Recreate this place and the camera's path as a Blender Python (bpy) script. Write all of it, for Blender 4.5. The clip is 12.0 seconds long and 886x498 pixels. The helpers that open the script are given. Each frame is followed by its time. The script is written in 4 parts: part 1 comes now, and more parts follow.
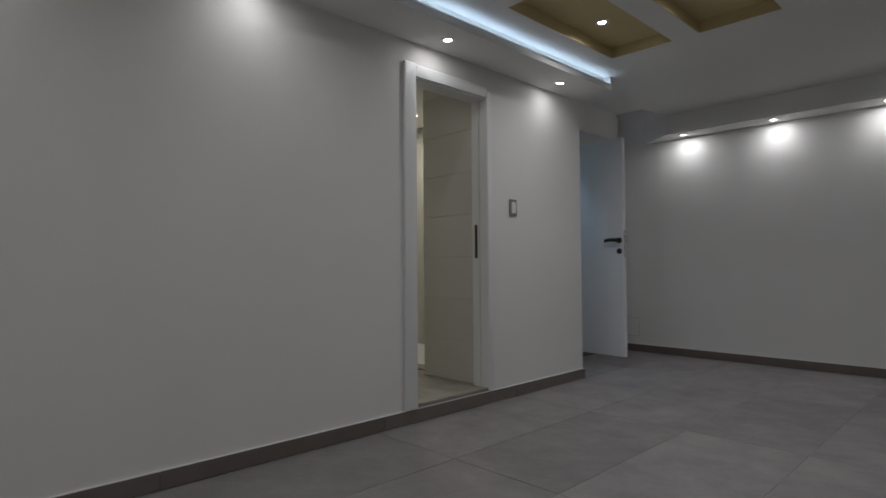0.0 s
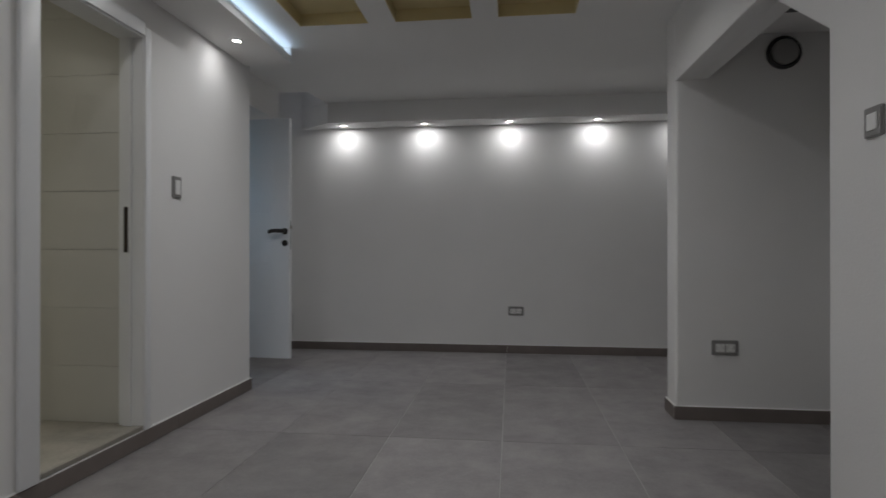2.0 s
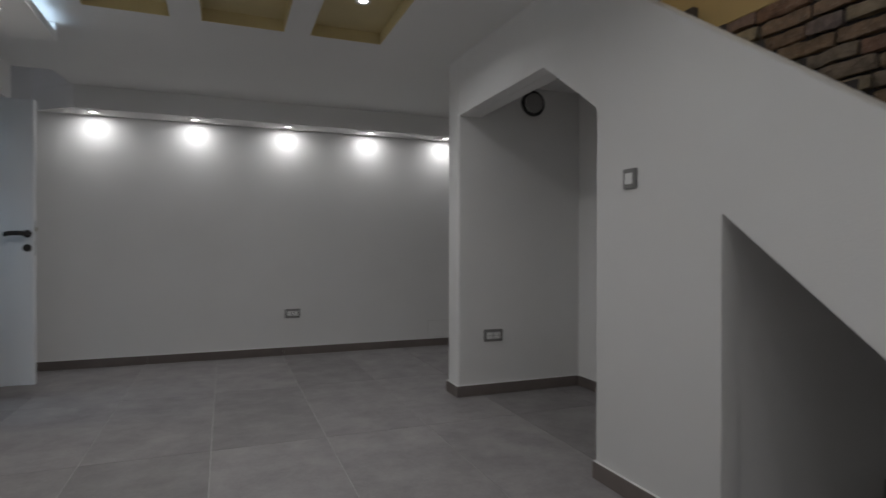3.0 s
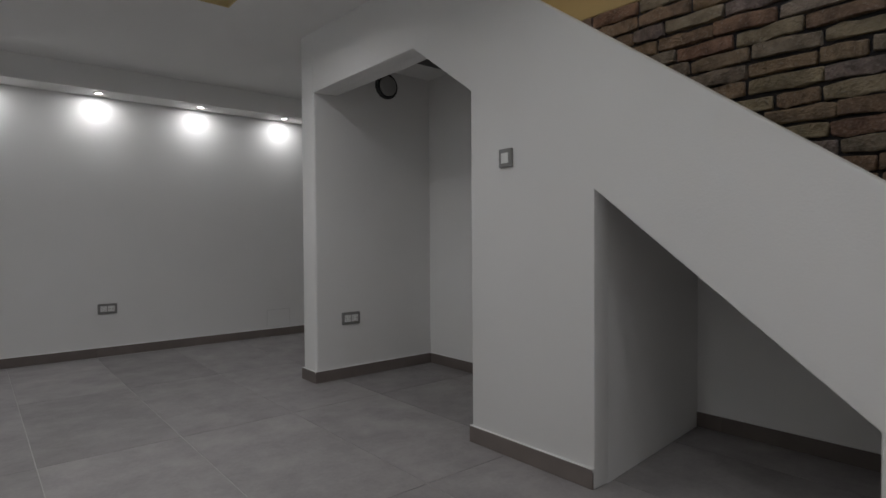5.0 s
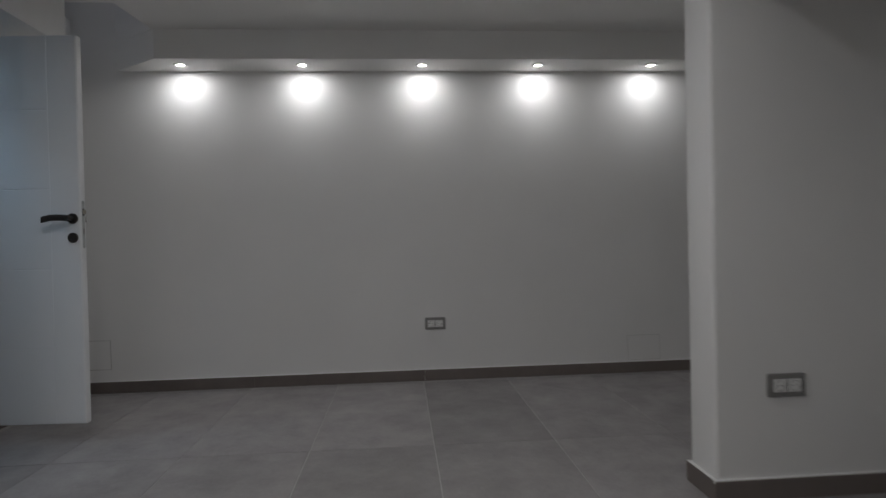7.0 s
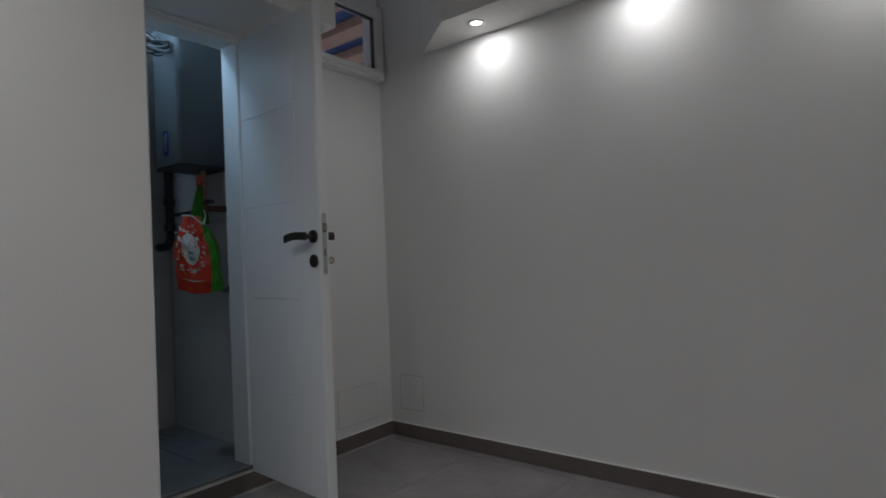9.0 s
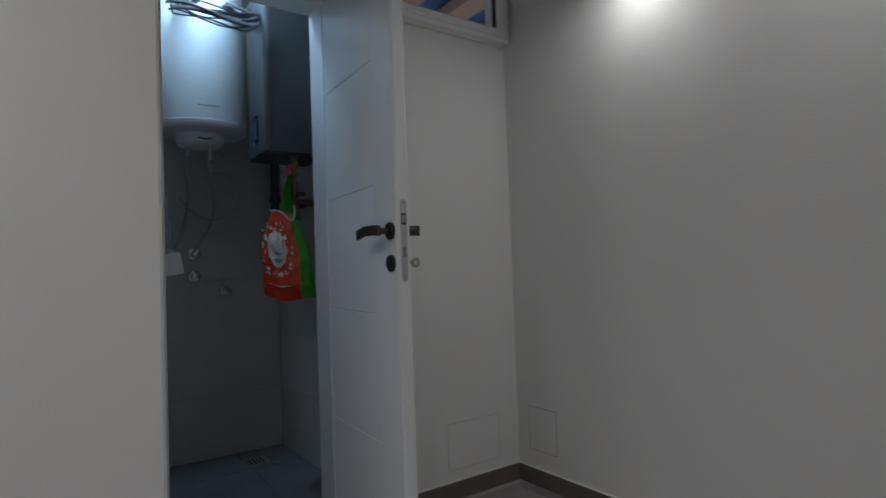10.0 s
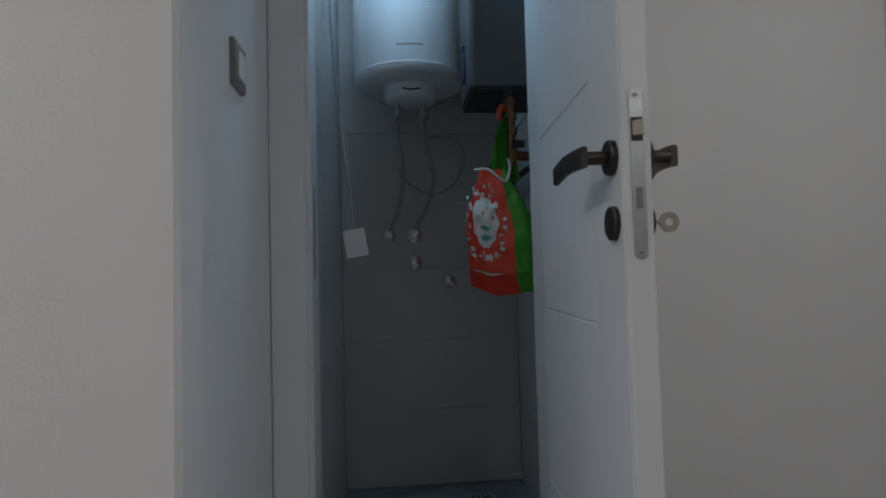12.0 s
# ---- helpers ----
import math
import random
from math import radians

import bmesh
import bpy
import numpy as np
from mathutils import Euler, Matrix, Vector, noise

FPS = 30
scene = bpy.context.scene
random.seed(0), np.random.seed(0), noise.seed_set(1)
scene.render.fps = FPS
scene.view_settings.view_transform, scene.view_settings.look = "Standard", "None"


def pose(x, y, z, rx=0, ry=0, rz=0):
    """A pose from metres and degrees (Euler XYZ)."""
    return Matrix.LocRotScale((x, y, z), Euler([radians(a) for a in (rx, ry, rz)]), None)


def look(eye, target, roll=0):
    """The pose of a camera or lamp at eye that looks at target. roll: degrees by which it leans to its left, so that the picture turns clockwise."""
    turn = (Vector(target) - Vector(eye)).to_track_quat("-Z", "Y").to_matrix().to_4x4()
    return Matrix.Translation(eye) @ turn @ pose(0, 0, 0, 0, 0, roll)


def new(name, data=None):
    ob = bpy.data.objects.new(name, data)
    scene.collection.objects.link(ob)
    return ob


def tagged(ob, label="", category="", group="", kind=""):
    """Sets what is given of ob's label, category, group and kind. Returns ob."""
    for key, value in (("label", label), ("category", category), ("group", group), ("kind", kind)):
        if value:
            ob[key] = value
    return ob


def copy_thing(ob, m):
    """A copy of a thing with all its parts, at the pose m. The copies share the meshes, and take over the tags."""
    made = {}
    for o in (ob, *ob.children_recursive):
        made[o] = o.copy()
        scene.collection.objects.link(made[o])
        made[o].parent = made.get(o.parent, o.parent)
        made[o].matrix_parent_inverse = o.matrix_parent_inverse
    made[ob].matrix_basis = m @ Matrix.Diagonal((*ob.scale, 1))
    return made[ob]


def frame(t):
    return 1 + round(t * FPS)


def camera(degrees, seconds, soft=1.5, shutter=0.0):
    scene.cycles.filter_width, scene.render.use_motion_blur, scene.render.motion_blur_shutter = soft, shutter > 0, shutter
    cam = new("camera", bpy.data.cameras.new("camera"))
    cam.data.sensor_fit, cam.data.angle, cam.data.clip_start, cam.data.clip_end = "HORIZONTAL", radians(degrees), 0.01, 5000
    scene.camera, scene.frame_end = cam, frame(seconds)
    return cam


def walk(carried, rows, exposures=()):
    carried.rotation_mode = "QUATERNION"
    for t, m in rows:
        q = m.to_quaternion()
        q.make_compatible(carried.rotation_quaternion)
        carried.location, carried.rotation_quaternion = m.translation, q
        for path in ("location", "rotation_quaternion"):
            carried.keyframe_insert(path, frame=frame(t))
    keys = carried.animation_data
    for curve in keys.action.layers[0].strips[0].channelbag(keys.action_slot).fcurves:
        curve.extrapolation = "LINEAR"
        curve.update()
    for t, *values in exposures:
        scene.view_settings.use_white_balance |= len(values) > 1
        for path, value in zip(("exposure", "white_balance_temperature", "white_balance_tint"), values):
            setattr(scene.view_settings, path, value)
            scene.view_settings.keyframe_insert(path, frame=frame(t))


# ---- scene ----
cam = camera(76.2, 12.0, shutter=0.4)
PATH = [
    (0, (2.587, 1.039, 0.946), (1.154, 2.432, 1.004), -0.4),
    (0.5, (2.486, 1.063, 1.0), (1.23, 2.62, 1.021), -0.0),
    (1, (2.347, 1.124, 0.99), (1.442, 2.907, 1.01), -0.1),
    (1.5, (2.139, 1.234, 0.99), (1.636, 3.169, 1.005), -0.1),
    (2, (1.875, 1.278, 1.005), (1.637, 3.264, 1.01), -0.0),
    (2.5, (1.597, 1.204, 1.023), (1.861, 3.186, 1.019), 0.0),
    (3, (1.285, 1.056, 1.079), (2.009, 2.92, 1.071), 0.1),
    (3.5, (0.973, 1.013, 1.082), (2.073, 2.683, 1.078), 0.6),
    (3.7, (0.922, 1.004, 1.081), (2.123, 2.603, 1.074), 0.5),
    (5.3, (1.089, 1.352, 1.0), (2.376, 2.884, 0.961), -0.4),
    (5.5, (1.184, 1.471, 1.025), (2.318, 3.118, 0.976), -0.7),
    (6, (1.343, 1.876, 0.992), (2.036, 3.752, 0.962), -0.9),
    (6.5, (1.536, 2.283, 0.998), (1.918, 4.246, 0.977), -1.0),
    (6.7, (1.597, 2.468, 0.999), (1.891, 4.446, 0.975), -1.1),
    (8.3, (1.946, 3.857, 0.991), (1.196, 5.711, 1.0), -2.1),
    (8.5, (1.929, 3.991, 1.005), (1.018, 5.772, 1.02), -2.2),
    (9, (1.82, 4.338, 1.059), (0.583, 5.909, 1.089), -2.3),
    (9.5, (1.662, 4.653, 1.06), (0.217, 6.036, 1.103), -1.6),
    (10, (1.501, 4.938, 1.049), (-0.13, 6.094, 1.113), -2.0),
    (10.5, (1.232, 5.145, 1.029), (-0.549, 6.051, 1.104), -1.8),
    (11, (0.972, 5.324, 1.043), (-0.93, 5.936, 1.116), -1.7),
    (11.5, (0.836, 5.447, 1.026), (-1.128, 5.816, 1.107), -1.5),
    (12, (0.823, 5.474, 0.998), (-1.167, 5.652, 1.083), -1.5),
]
walk(cam, [(t, look(eye, target, roll)) for t, eye, target, roll in PATH], exposures=[(0, -0.18), (1.5, -0.03), (2.5, 0.05), (3, 0.05), (3.5, 0.12), (5.5, 0.25), (6, 0.08), (6.5, 0.16), (8.5, -0.08), (9.5, 0.02), (10.5, 0.2), (12, 0.4)])

# ---- world and light ----
world = bpy.data.worlds.new("night")
world.use_nodes = True
scene.world = world
wbg = world.node_tree.nodes["Background"]
wbg.inputs["Color"].default_value = (0.42, 0.45, 0.55, 1)
wbg.inputs["Strength"].default_value = 1.4

BACK_LIGHTS = [(0.235, 6.695), (1.045, 6.695), (1.865, 6.695), (2.683, 6.695), (3.504, 6.695)]
LEFT_LIGHTS = [(0.174, 4.632 - 1.197 * k) for k in range(6)]
# only the last row is seen; the other rows are added to brighten the room
COFFER_ROWS = [(-1.90, -0.70), (-0.10, 1.10), (1.70, 2.90), (3.555, 4.74)]
COFFER_WATTS = (2.6, 1.8, 1.5, 2.9)
COFFER_LIGHTS = [(x, y1 - 0.45) for y0, y1 in COFFER_ROWS for x in (0.73, 1.37, 2.04)]
BEAM_Z, SOFFIT_Z, CEIL_Z, COFFER_Z = 2.236, 2.318, 2.43, 2.505


def disc_lamp(x, y, z, watts, colour, size, rot=(0, 0, 0)):
    data = bpy.data.lights.new("downlight_lamp", "AREA")
    data.shape, data.size, data.energy, data.color = "DISK", size, watts, colour
    ob = new("downlight_lamp", data)
    ob.matrix_world = pose(x, y, z, *rot)
    return ob


WHITE = (0.985, 0.985, 1.0)
for x, y in BACK_LIGHTS:
    disc_lamp(x, y, BEAM_Z - 0.009, 1.22, WHITE, 0.044)
for x, y in LEFT_LIGHTS:
    disc_lamp(x, y, SOFFIT_Z - 0.009, 0.66, WHITE, 0.046)
for k, (x, y) in enumerate(COFFER_LIGHTS):
    disc_lamp(x, y, COFFER_Z - 0.009, COFFER_WATTS[k // 3], WHITE, 0.046).data.spread = radians(150)
# utility room batten, then unseen lamps added to light shower room, alcove and upper hall
disc_lamp(-1.0, 5.47, 2.468, 3.7, (0.39, 0.69, 1.0), 0.2)
# no fixtures seen here: both lamps are added to brighten the shower room tiles
disc_lamp(-1.2, 2.9, 2.32, 2.8, (1.0, 0.97, 0.82), 0.16)
disc_lamp(-1.4, 4.45, 2.32, 5.0, (1.0, 0.95, 0.82), 0.16)
# stands in for the unknown upstairs light on bricks and ochre wall
disc_lamp(3.45, 3.5, 4.245, 5.6, (1.0, 0.93, 0.82), 0.3)


# ---- materials ----
def material(name):
    m = bpy.data.materials.new(name)
    m.use_nodes = True
    return m, m.node_tree.nodes, m.node_tree.links, m.node_tree.nodes["Principled BSDF"]


def surface(name, colour, rough=0.5, metal=0.0, scale=8.0, vary=0.12, bump=0.02, fine=220.0, spec=0.5, random_amount=0.0):
    """Two scales of noise on colour, roughness and relief."""
    m, n, l, p = material(name)
    tex = n.new("ShaderNodeTexCoord")
    src = tex.outputs["Object"]
    big = n.new("ShaderNodeTexNoise")
    big.inputs["Scale"].default_value, big.inputs["Detail"].default_value = scale, 5
    small = n.new("ShaderNodeTexNoise")
    small.inputs["Scale"].default_value, small.inputs["Detail"].default_value = fine, 3
    l.new(src, big.inputs["Vector"]), l.new(src, small.inputs["Vector"])
    mix = n.new("ShaderNodeMix")
    mix.data_type = "RGBA"
    mix.inputs["A"].default_value = (*[c * (1 - vary) for c in colour], 1)
    mix.inputs["B"].default_value = (*[min(1, c * (1 + vary)) for c in colour], 1)
    l.new(big.outputs["Fac"], mix.inputs["Factor"])
    last = mix.outputs["Result"]
    if random_amount:
        info = n.new("ShaderNodeObjectInfo")
        ramp = n.new("ShaderNodeMapRange")
        ramp.inputs["To Min"].default_value, ramp.inputs["To Max"].default_value = 1 - random_amount, 1 + random_amount
        l.new(info.outputs["Random"], ramp.inputs["Value"])
        hsv = n.new("ShaderNodeHueSaturation")
        l.new(ramp.outputs["Result"], hsv.inputs["Value"])
        l.new(last, hsv.inputs["Color"])
        last = hsv.outputs["Color"]
    l.new(last, p.inputs["Base Color"])
    rr = n.new("ShaderNodeMapRange")
    rr.inputs["To Min"].default_value, rr.inputs["To Max"].default_value = max(0.02, rough - 0.07), min(1, rough + 0.07)
    l.new(big.outputs["Fac"], rr.inputs["Value"])
    l.new(rr.outputs["Result"], p.inputs["Roughness"])
    p.inputs["Metallic"].default_value = metal
    p.inputs["Specular IOR Level"].default_value = spec
    if bump:
        b = n.new("ShaderNodeBump")
        b.inputs["Strength"].default_value, b.inputs["Distance"].default_value = 1.0, bump * 0.01
        l.new(small.outputs["Fac"], b.inputs["Height"])
        l.new(b.outputs["Normal"], p.inputs["Normal"])
    return m


def glow(name, colour, strength):
    m, n, l, p = material(name)
    p.inputs["Base Color"].default_value = (*colour, 1)
    p.inputs["Emission Color"].default_value = (*colour, 1)
    p.inputs["Emission Strength"].default_value = strength
    return m


wall_paint = surface("wall_paint", (0.80, 0.795, 0.785), 0.75, scale=2.2, vary=0.035, bump=0.07, fine=140, spec=0.3)
ceiling_paint = surface("ceiling_paint", (0.84, 0.835, 0.82), 0.85, scale=1.4, vary=0.02, bump=0.02, fine=160, spec=0.2)
ochre_paint = surface("ochre_paint", (0.62, 0.52, 0.28), 0.6, scale=5, vary=0.14, bump=0.05, fine=90)
stair_ochre = surface("stair_ochre", (0.44, 0.335, 0.155), 0.7, scale=3, vary=0.12, bump=0.05, fine=90)
tile_skirt = surface("tile_skirt", (0.165, 0.14, 0.128), 0.5, scale=7, vary=0.22, bump=0.01, random_amount=0.1)
grout = surface("grout", (0.46, 0.45, 0.44), 0.9, scale=30, vary=0.15, bump=0.05)
white_lacquer = surface("white_lacquer", (0.80, 0.81, 0.82), 0.33, scale=3, vary=0.012, bump=0.0)
white_plastic = surface("white_plastic", (0.80, 0.80, 0.79), 0.35, scale=12, vary=0.02, bump=0.0)
grey_plastic = surface("grey_plastic", (0.24, 0.235, 0.23), 0.42, scale=14, vary=0.05, bump=0.0)
dark_plastic = surface("dark_plastic", (0.02, 0.02, 0.02), 0.45, scale=14, vary=0.1, bump=0.0)
vent_grey = surface("vent_grey", (0.30, 0.295, 0.285), 0.5, scale=14, vary=0.05, bump=0.0)
bronze = surface("bronze", (0.075, 0.066, 0.06), 0.36, metal=0.85, scale=30, vary=0.2, bump=0.0)
steel = surface("steel", (0.50, 0.52, 0.52), 0.34, metal=1.0, scale=40, vary=0.1, bump=0.004)
brass = surface("brass", (0.25, 0.165, 0.085), 0.42, metal=1.0, scale=40, vary=0.15, bump=0.01)
copper = surface("copper", (0.22, 0.10, 0.065), 0.45, metal=1.0, scale=40, vary=0.2, bump=0.01)
blue_sheet = surface("blue_sheet", (0.028, 0.10, 0.32), 0.4, scale=9, vary=0.3, bump=0.05, fine=60)
plank_wood = surface("plank_wood", (0.42, 0.25, 0.18), 0.7, scale=14, vary=0.3, bump=0.08, fine=120)
stair_stone = surface("stair_stone", (0.055, 0.05, 0.05), 0.45, scale=12, vary=0.25, bump=0.02)
mortar = surface("mortar", (0.05, 0.046, 0.046), 0.95, scale=22, vary=0.3, bump=0.3, fine=120)
heater_white = surface("heater_white", (0.74, 0.76, 0.78), 0.3, scale=5, vary=0.015, bump=0.0)
heater_grey = surface("heater_grey", (0.085, 0.09, 0.095), 0.38, metal=0.35, scale=5, vary=0.04, bump=0.0)
key_nickel = surface("key_nickel", (0.42, 0.39, 0.33), 0.35, metal=1.0, scale=60, vary=0.15, bump=0.0)
light_grout = surface("light_grout", (0.44, 0.43, 0.415), 0.9, scale=30, vary=0.1, bump=0.05)
chrome = surface("chrome", (0.48, 0.47, 0.46), 0.16, metal=1.0, scale=20, vary=0.08, bump=0.0)
braid = surface("braid", (0.40, 0.41, 0.41), 0.5, metal=0.3, scale=90, vary=0.35, bump=0.1, fine=600)
dark_cable = surface("dark_cable", (0.035, 0.035, 0.04), 0.5, scale=30, vary=0.2, bump=0.0)
white_cable = surface("white_cable", (0.36, 0.37, 0.40), 0.45, scale=30, vary=0.08, bump=0.0)
badge_blue = surface("badge_blue", (0.02, 0.04, 0.16), 0.15, scale=20, vary=0.2, bump=0.0)
red_plastic = surface("red_plastic", (0.55, 0.06, 0.02), 0.45, scale=20, vary=0.1, bump=0.0)
bag_red = surface("bag_red", (0.70, 0.05, 0.018), 0.38, scale=14, vary=0.15, bump=0.1, fine=50)
bag_green = surface("bag_green", (0.06, 0.36, 0.03), 0.38, scale=14, vary=0.2, bump=0.1, fine=50)
bag_white = surface("bag_white", (0.66, 0.66, 0.63), 0.42, scale=14, vary=0.08, bump=0.05, fine=60)
bag_teal = surface("bag_teal", (0.12, 0.36, 0.34), 0.42, scale=14, vary=0.1, bump=0.0)
cool_glow = glow("cool_glow", (0.6, 0.82, 1.0), 8.0)
warm_glow = glow("warm_glow", (1.0, 0.9, 0.72), 5.0)
window_glass, gn, gl, gp = material("window_glass")
gp.inputs["Transmission Weight"].default_value, gp.inputs["Roughness"].default_value, gp.inputs["IOR"].default_value = 1.0, 0.02, 1.45
gp.inputs["Base Color"].default_value = (0.93, 0.96, 0.95, 1)


def brick_material():
    """Hand-made clay: each brick takes its own tone, with pale lime bloom and dark burnt patches."""
    m, n, l, p = material("brick_clay")
    info, tex = n.new("ShaderNodeObjectInfo"), n.new("ShaderNodeTexCoord")
    ramp = n.new("ShaderNodeValToRGB")
    tones = ((0.0, (0.21, 0.14, 0.095)), (0.2, (0.28, 0.20, 0.12)), (0.4, (0.24, 0.195, 0.15)), (0.6, (0.32, 0.26, 0.16)), (0.8, (0.25, 0.145, 0.095)), (1.0, (0.22, 0.19, 0.17)))
    while len(ramp.color_ramp.elements) < len(tones):
        ramp.color_ramp.elements.new(0.5)
    for e, (at, c) in zip(ramp.color_ramp.elements, tones):
        e.position, e.color = at, (*c, 1)
    l.new(info.outputs["Random"], ramp.inputs["Fac"])
    off = n.new("ShaderNodeVectorMath")
    l.new(tex.outputs["Object"], off.inputs[0]), l.new(info.outputs["Location"], off.inputs[1])
    a, b = n.new("ShaderNodeTexNoise"), n.new("ShaderNodeTexNoise")
    a.inputs["Scale"].default_value, a.inputs["Detail"].default_value = 16, 6
    b.inputs["Scale"].default_value, b.inputs["Detail"].default_value = 70, 5
    l.new(off.outputs["Vector"], a.inputs["Vector"]), l.new(off.outputs["Vector"], b.inputs["Vector"])
    mix = n.new("ShaderNodeMix")
    mix.data_type, mix.blend_type = "RGBA", "OVERLAY"
    mix.inputs["Factor"].default_value = 0.8
    l.new(ramp.outputs["Color"], mix.inputs["A"]), l.new(a.outputs["Fac"], mix.inputs["B"])
    bloom, spread = n.new("ShaderNodeMix"), n.new("ShaderNodeMapRange")
    bloom.data_type = "RGBA"
    spread.inputs["From Min"].default_value, spread.inputs["From Max"].default_value, spread.inputs["To Max"].default_value = 0.55, 0.78, 0.55
    l.new(b.outputs["Fac"], spread.inputs["Value"]), l.new(spread.outputs["Result"], bloom.inputs["Factor"])
    l.new(mix.outputs["Result"], bloom.inputs["A"])
    bloom.inputs["B"].default_value = (0.42, 0.37, 0.30, 1)
    l.new(bloom.outputs["Result"], p.inputs["Base Color"])
    p.inputs["Roughness"].default_value = 1.4
    bump = n.new("ShaderNodeBump")
    bump.inputs["Distance"].default_value, bump.inputs["Strength"].default_value = 0.012, 1.0
    l.new(b.outputs["Fac"], bump.inputs["Height"]), l.new(bump.outputs["Normal"], p.inputs["Normal"])
    return m


brick_clay = brick_material()
lens_glow = glow("lens_glow", (1.0, 0.98, 0.95), 30.0)
led_glow = glow("led_glow", (0.62, 0.80, 1.0), 4.4)


def floor_tile_material(name, dark, light, rough):
    """Cement-look porcelain: cloudy patches, faint streaks, each tile a little different."""
    m, n, l, p = material(name)
    tex, info = n.new("ShaderNodeTexCoord"), n.new("ShaderNodeObjectInfo")
    off = n.new("ShaderNodeVectorMath")
    off.operation = "SCALE"
    l.new(info.outputs["Location"], off.inputs[0])
    off.inputs["Scale"].default_value = 3.7
    add = n.new("ShaderNodeVectorMath")
    l.new(tex.outputs["Object"], add.inputs[0]), l.new(off.outputs["Vector"], add.inputs[1])
    cloud = n.new("ShaderNodeTexNoise")
    cloud.inputs["Scale"].default_value, cloud.inputs["Detail"].default_value, cloud.inputs["Roughness"].default_value = 3.4, 9, 0.68
    cloud.inputs["Distortion"].default_value = 0.15
    grain = n.new("ShaderNodeTexNoise")
    grain.inputs["Scale"].default_value, grain.inputs["Detail"].default_value = 60, 4
    l.new(add.outputs["Vector"], cloud.inputs["Vector"]), l.new(add.outputs["Vector"], grain.inputs["Vector"])
    both = n.new("ShaderNodeMath")
    both.operation = "MULTIPLY_ADD"
    l.new(grain.outputs["Fac"], both.inputs[0])
    both.inputs[1].default_value = 0.22
    l.new(cloud.outputs["Fac"], both.inputs[2])
    ramp = n.new("ShaderNodeValToRGB")
    ramp.color_ramp.elements[0].position, ramp.color_ramp.elements[0].color = 0.38, (*dark, 1)
    ramp.color_ramp.elements[1].position, ramp.color_ramp.elements[1].color = 0.85, (*light, 1)
    l.new(both.outputs["Value"], ramp.inputs["Fac"])
    hsv, rng = n.new("ShaderNodeHueSaturation"), n.new("ShaderNodeMapRange")
    rng.inputs["To Min"].default_value, rng.inputs["To Max"].default_value = 1.42, 1.08
    l.new(info.outputs["Random"], rng.inputs["Value"]), l.new(rng.outputs["Result"], hsv.inputs["Value"])
    l.new(ramp.outputs["Color"], hsv.inputs["Color"]), l.new(hsv.outputs["Color"], p.inputs["Base Color"])
    rr = n.new("ShaderNodeMapRange")
    rr.inputs["To Min"].default_value, rr.inputs["To Max"].default_value = rough + 0.1, rough - 0.1
    l.new(cloud.outputs["Fac"], rr.inputs["Value"]), l.new(rr.outputs["Result"], p.inputs["Roughness"])
    b = n.new("ShaderNodeBump")
    b.inputs["Distance"].default_value = 0.0004
    l.new(grain.outputs["Fac"], b.inputs["Height"]), l.new(b.outputs["Normal"], p.inputs["Normal"])
    return m


floor_tile = floor_tile_material("floor_tile", (0.155, 0.146, 0.147), (0.258, 0.244, 0.242), 0.48)
utility_floor_tile = floor_tile_material("utility_floor_tile", (0.10, 0.105, 0.11), (0.2, 0.2, 0.205), 0.42)
bath_floor_tile = floor_tile_material("bath_floor_tile", (0.15, 0.14, 0.12), (0.33, 0.31, 0.27), 0.4)
wall_tile = surface("wall_tile", (0.62, 0.61, 0.57), 0.32, scale=4, vary=0.04, bump=0.01, random_amount=0.03)
grey_wall_tile = surface("grey_wall_tile", (0.53, 0.51, 0.495), 0.32, scale=4, vary=0.06, bump=0.01, random_amount=0.03)


# ---- mesh helpers ----
def mesh_object(name, bm, mat, smooth=False):
    bmesh.ops.recalc_face_normals(bm, faces=bm.faces)
    data = bpy.data.meshes.new(name)
    bm.to_mesh(data)
    bm.free()
    if smooth:
        for f in data.polygons:
            f.use_smooth = True
        data.set_sharp_from_angle(angle=radians(40))
    data.materials.append(mat)
    return new(name, data)


def part(name, bm, mat, parent, label="", smooth=False):
    ob = mesh_object(name, bm, mat, smooth)
    ob.parent = parent
    if label:
        ob["label"] = label
    return ob


def setting(name, bm, mat, label, category, smooth=False):
    return tagged(mesh_object(name, bm, mat, smooth), label, category, kind="structure")


def thing(name, m, label, category, group=""):
    ob = new(name)
    ob.empty_display_size = 0.05
    ob.matrix_world = m
    return tagged(ob, label, category, group)


def box(x0, x1, y0, y1, z0, z1, bevel=0.0, seg=2, bm=None):
    made = bmesh.new()
    bmesh.ops.create_cube(made, size=1, matrix=Matrix.LocRotScale(((x0 + x1) / 2, (y0 + y1) / 2, (z0 + z1) / 2), None, (abs(x1 - x0), abs(y1 - y0), abs(z1 - z0))))
    if bevel:
        bmesh.ops.bevel(made, geom=made.edges[:], offset=bevel, segments=seg, affect="EDGES", profile=0.5)
    return join(bm, made)


def join(bm, made):
    if bm is None:
        return made
    data = bpy.data.meshes.new("tmp")
    made.to_mesh(data)
    made.free()
    bm.from_mesh(data)
    bpy.data.meshes.remove(data)
    return bm


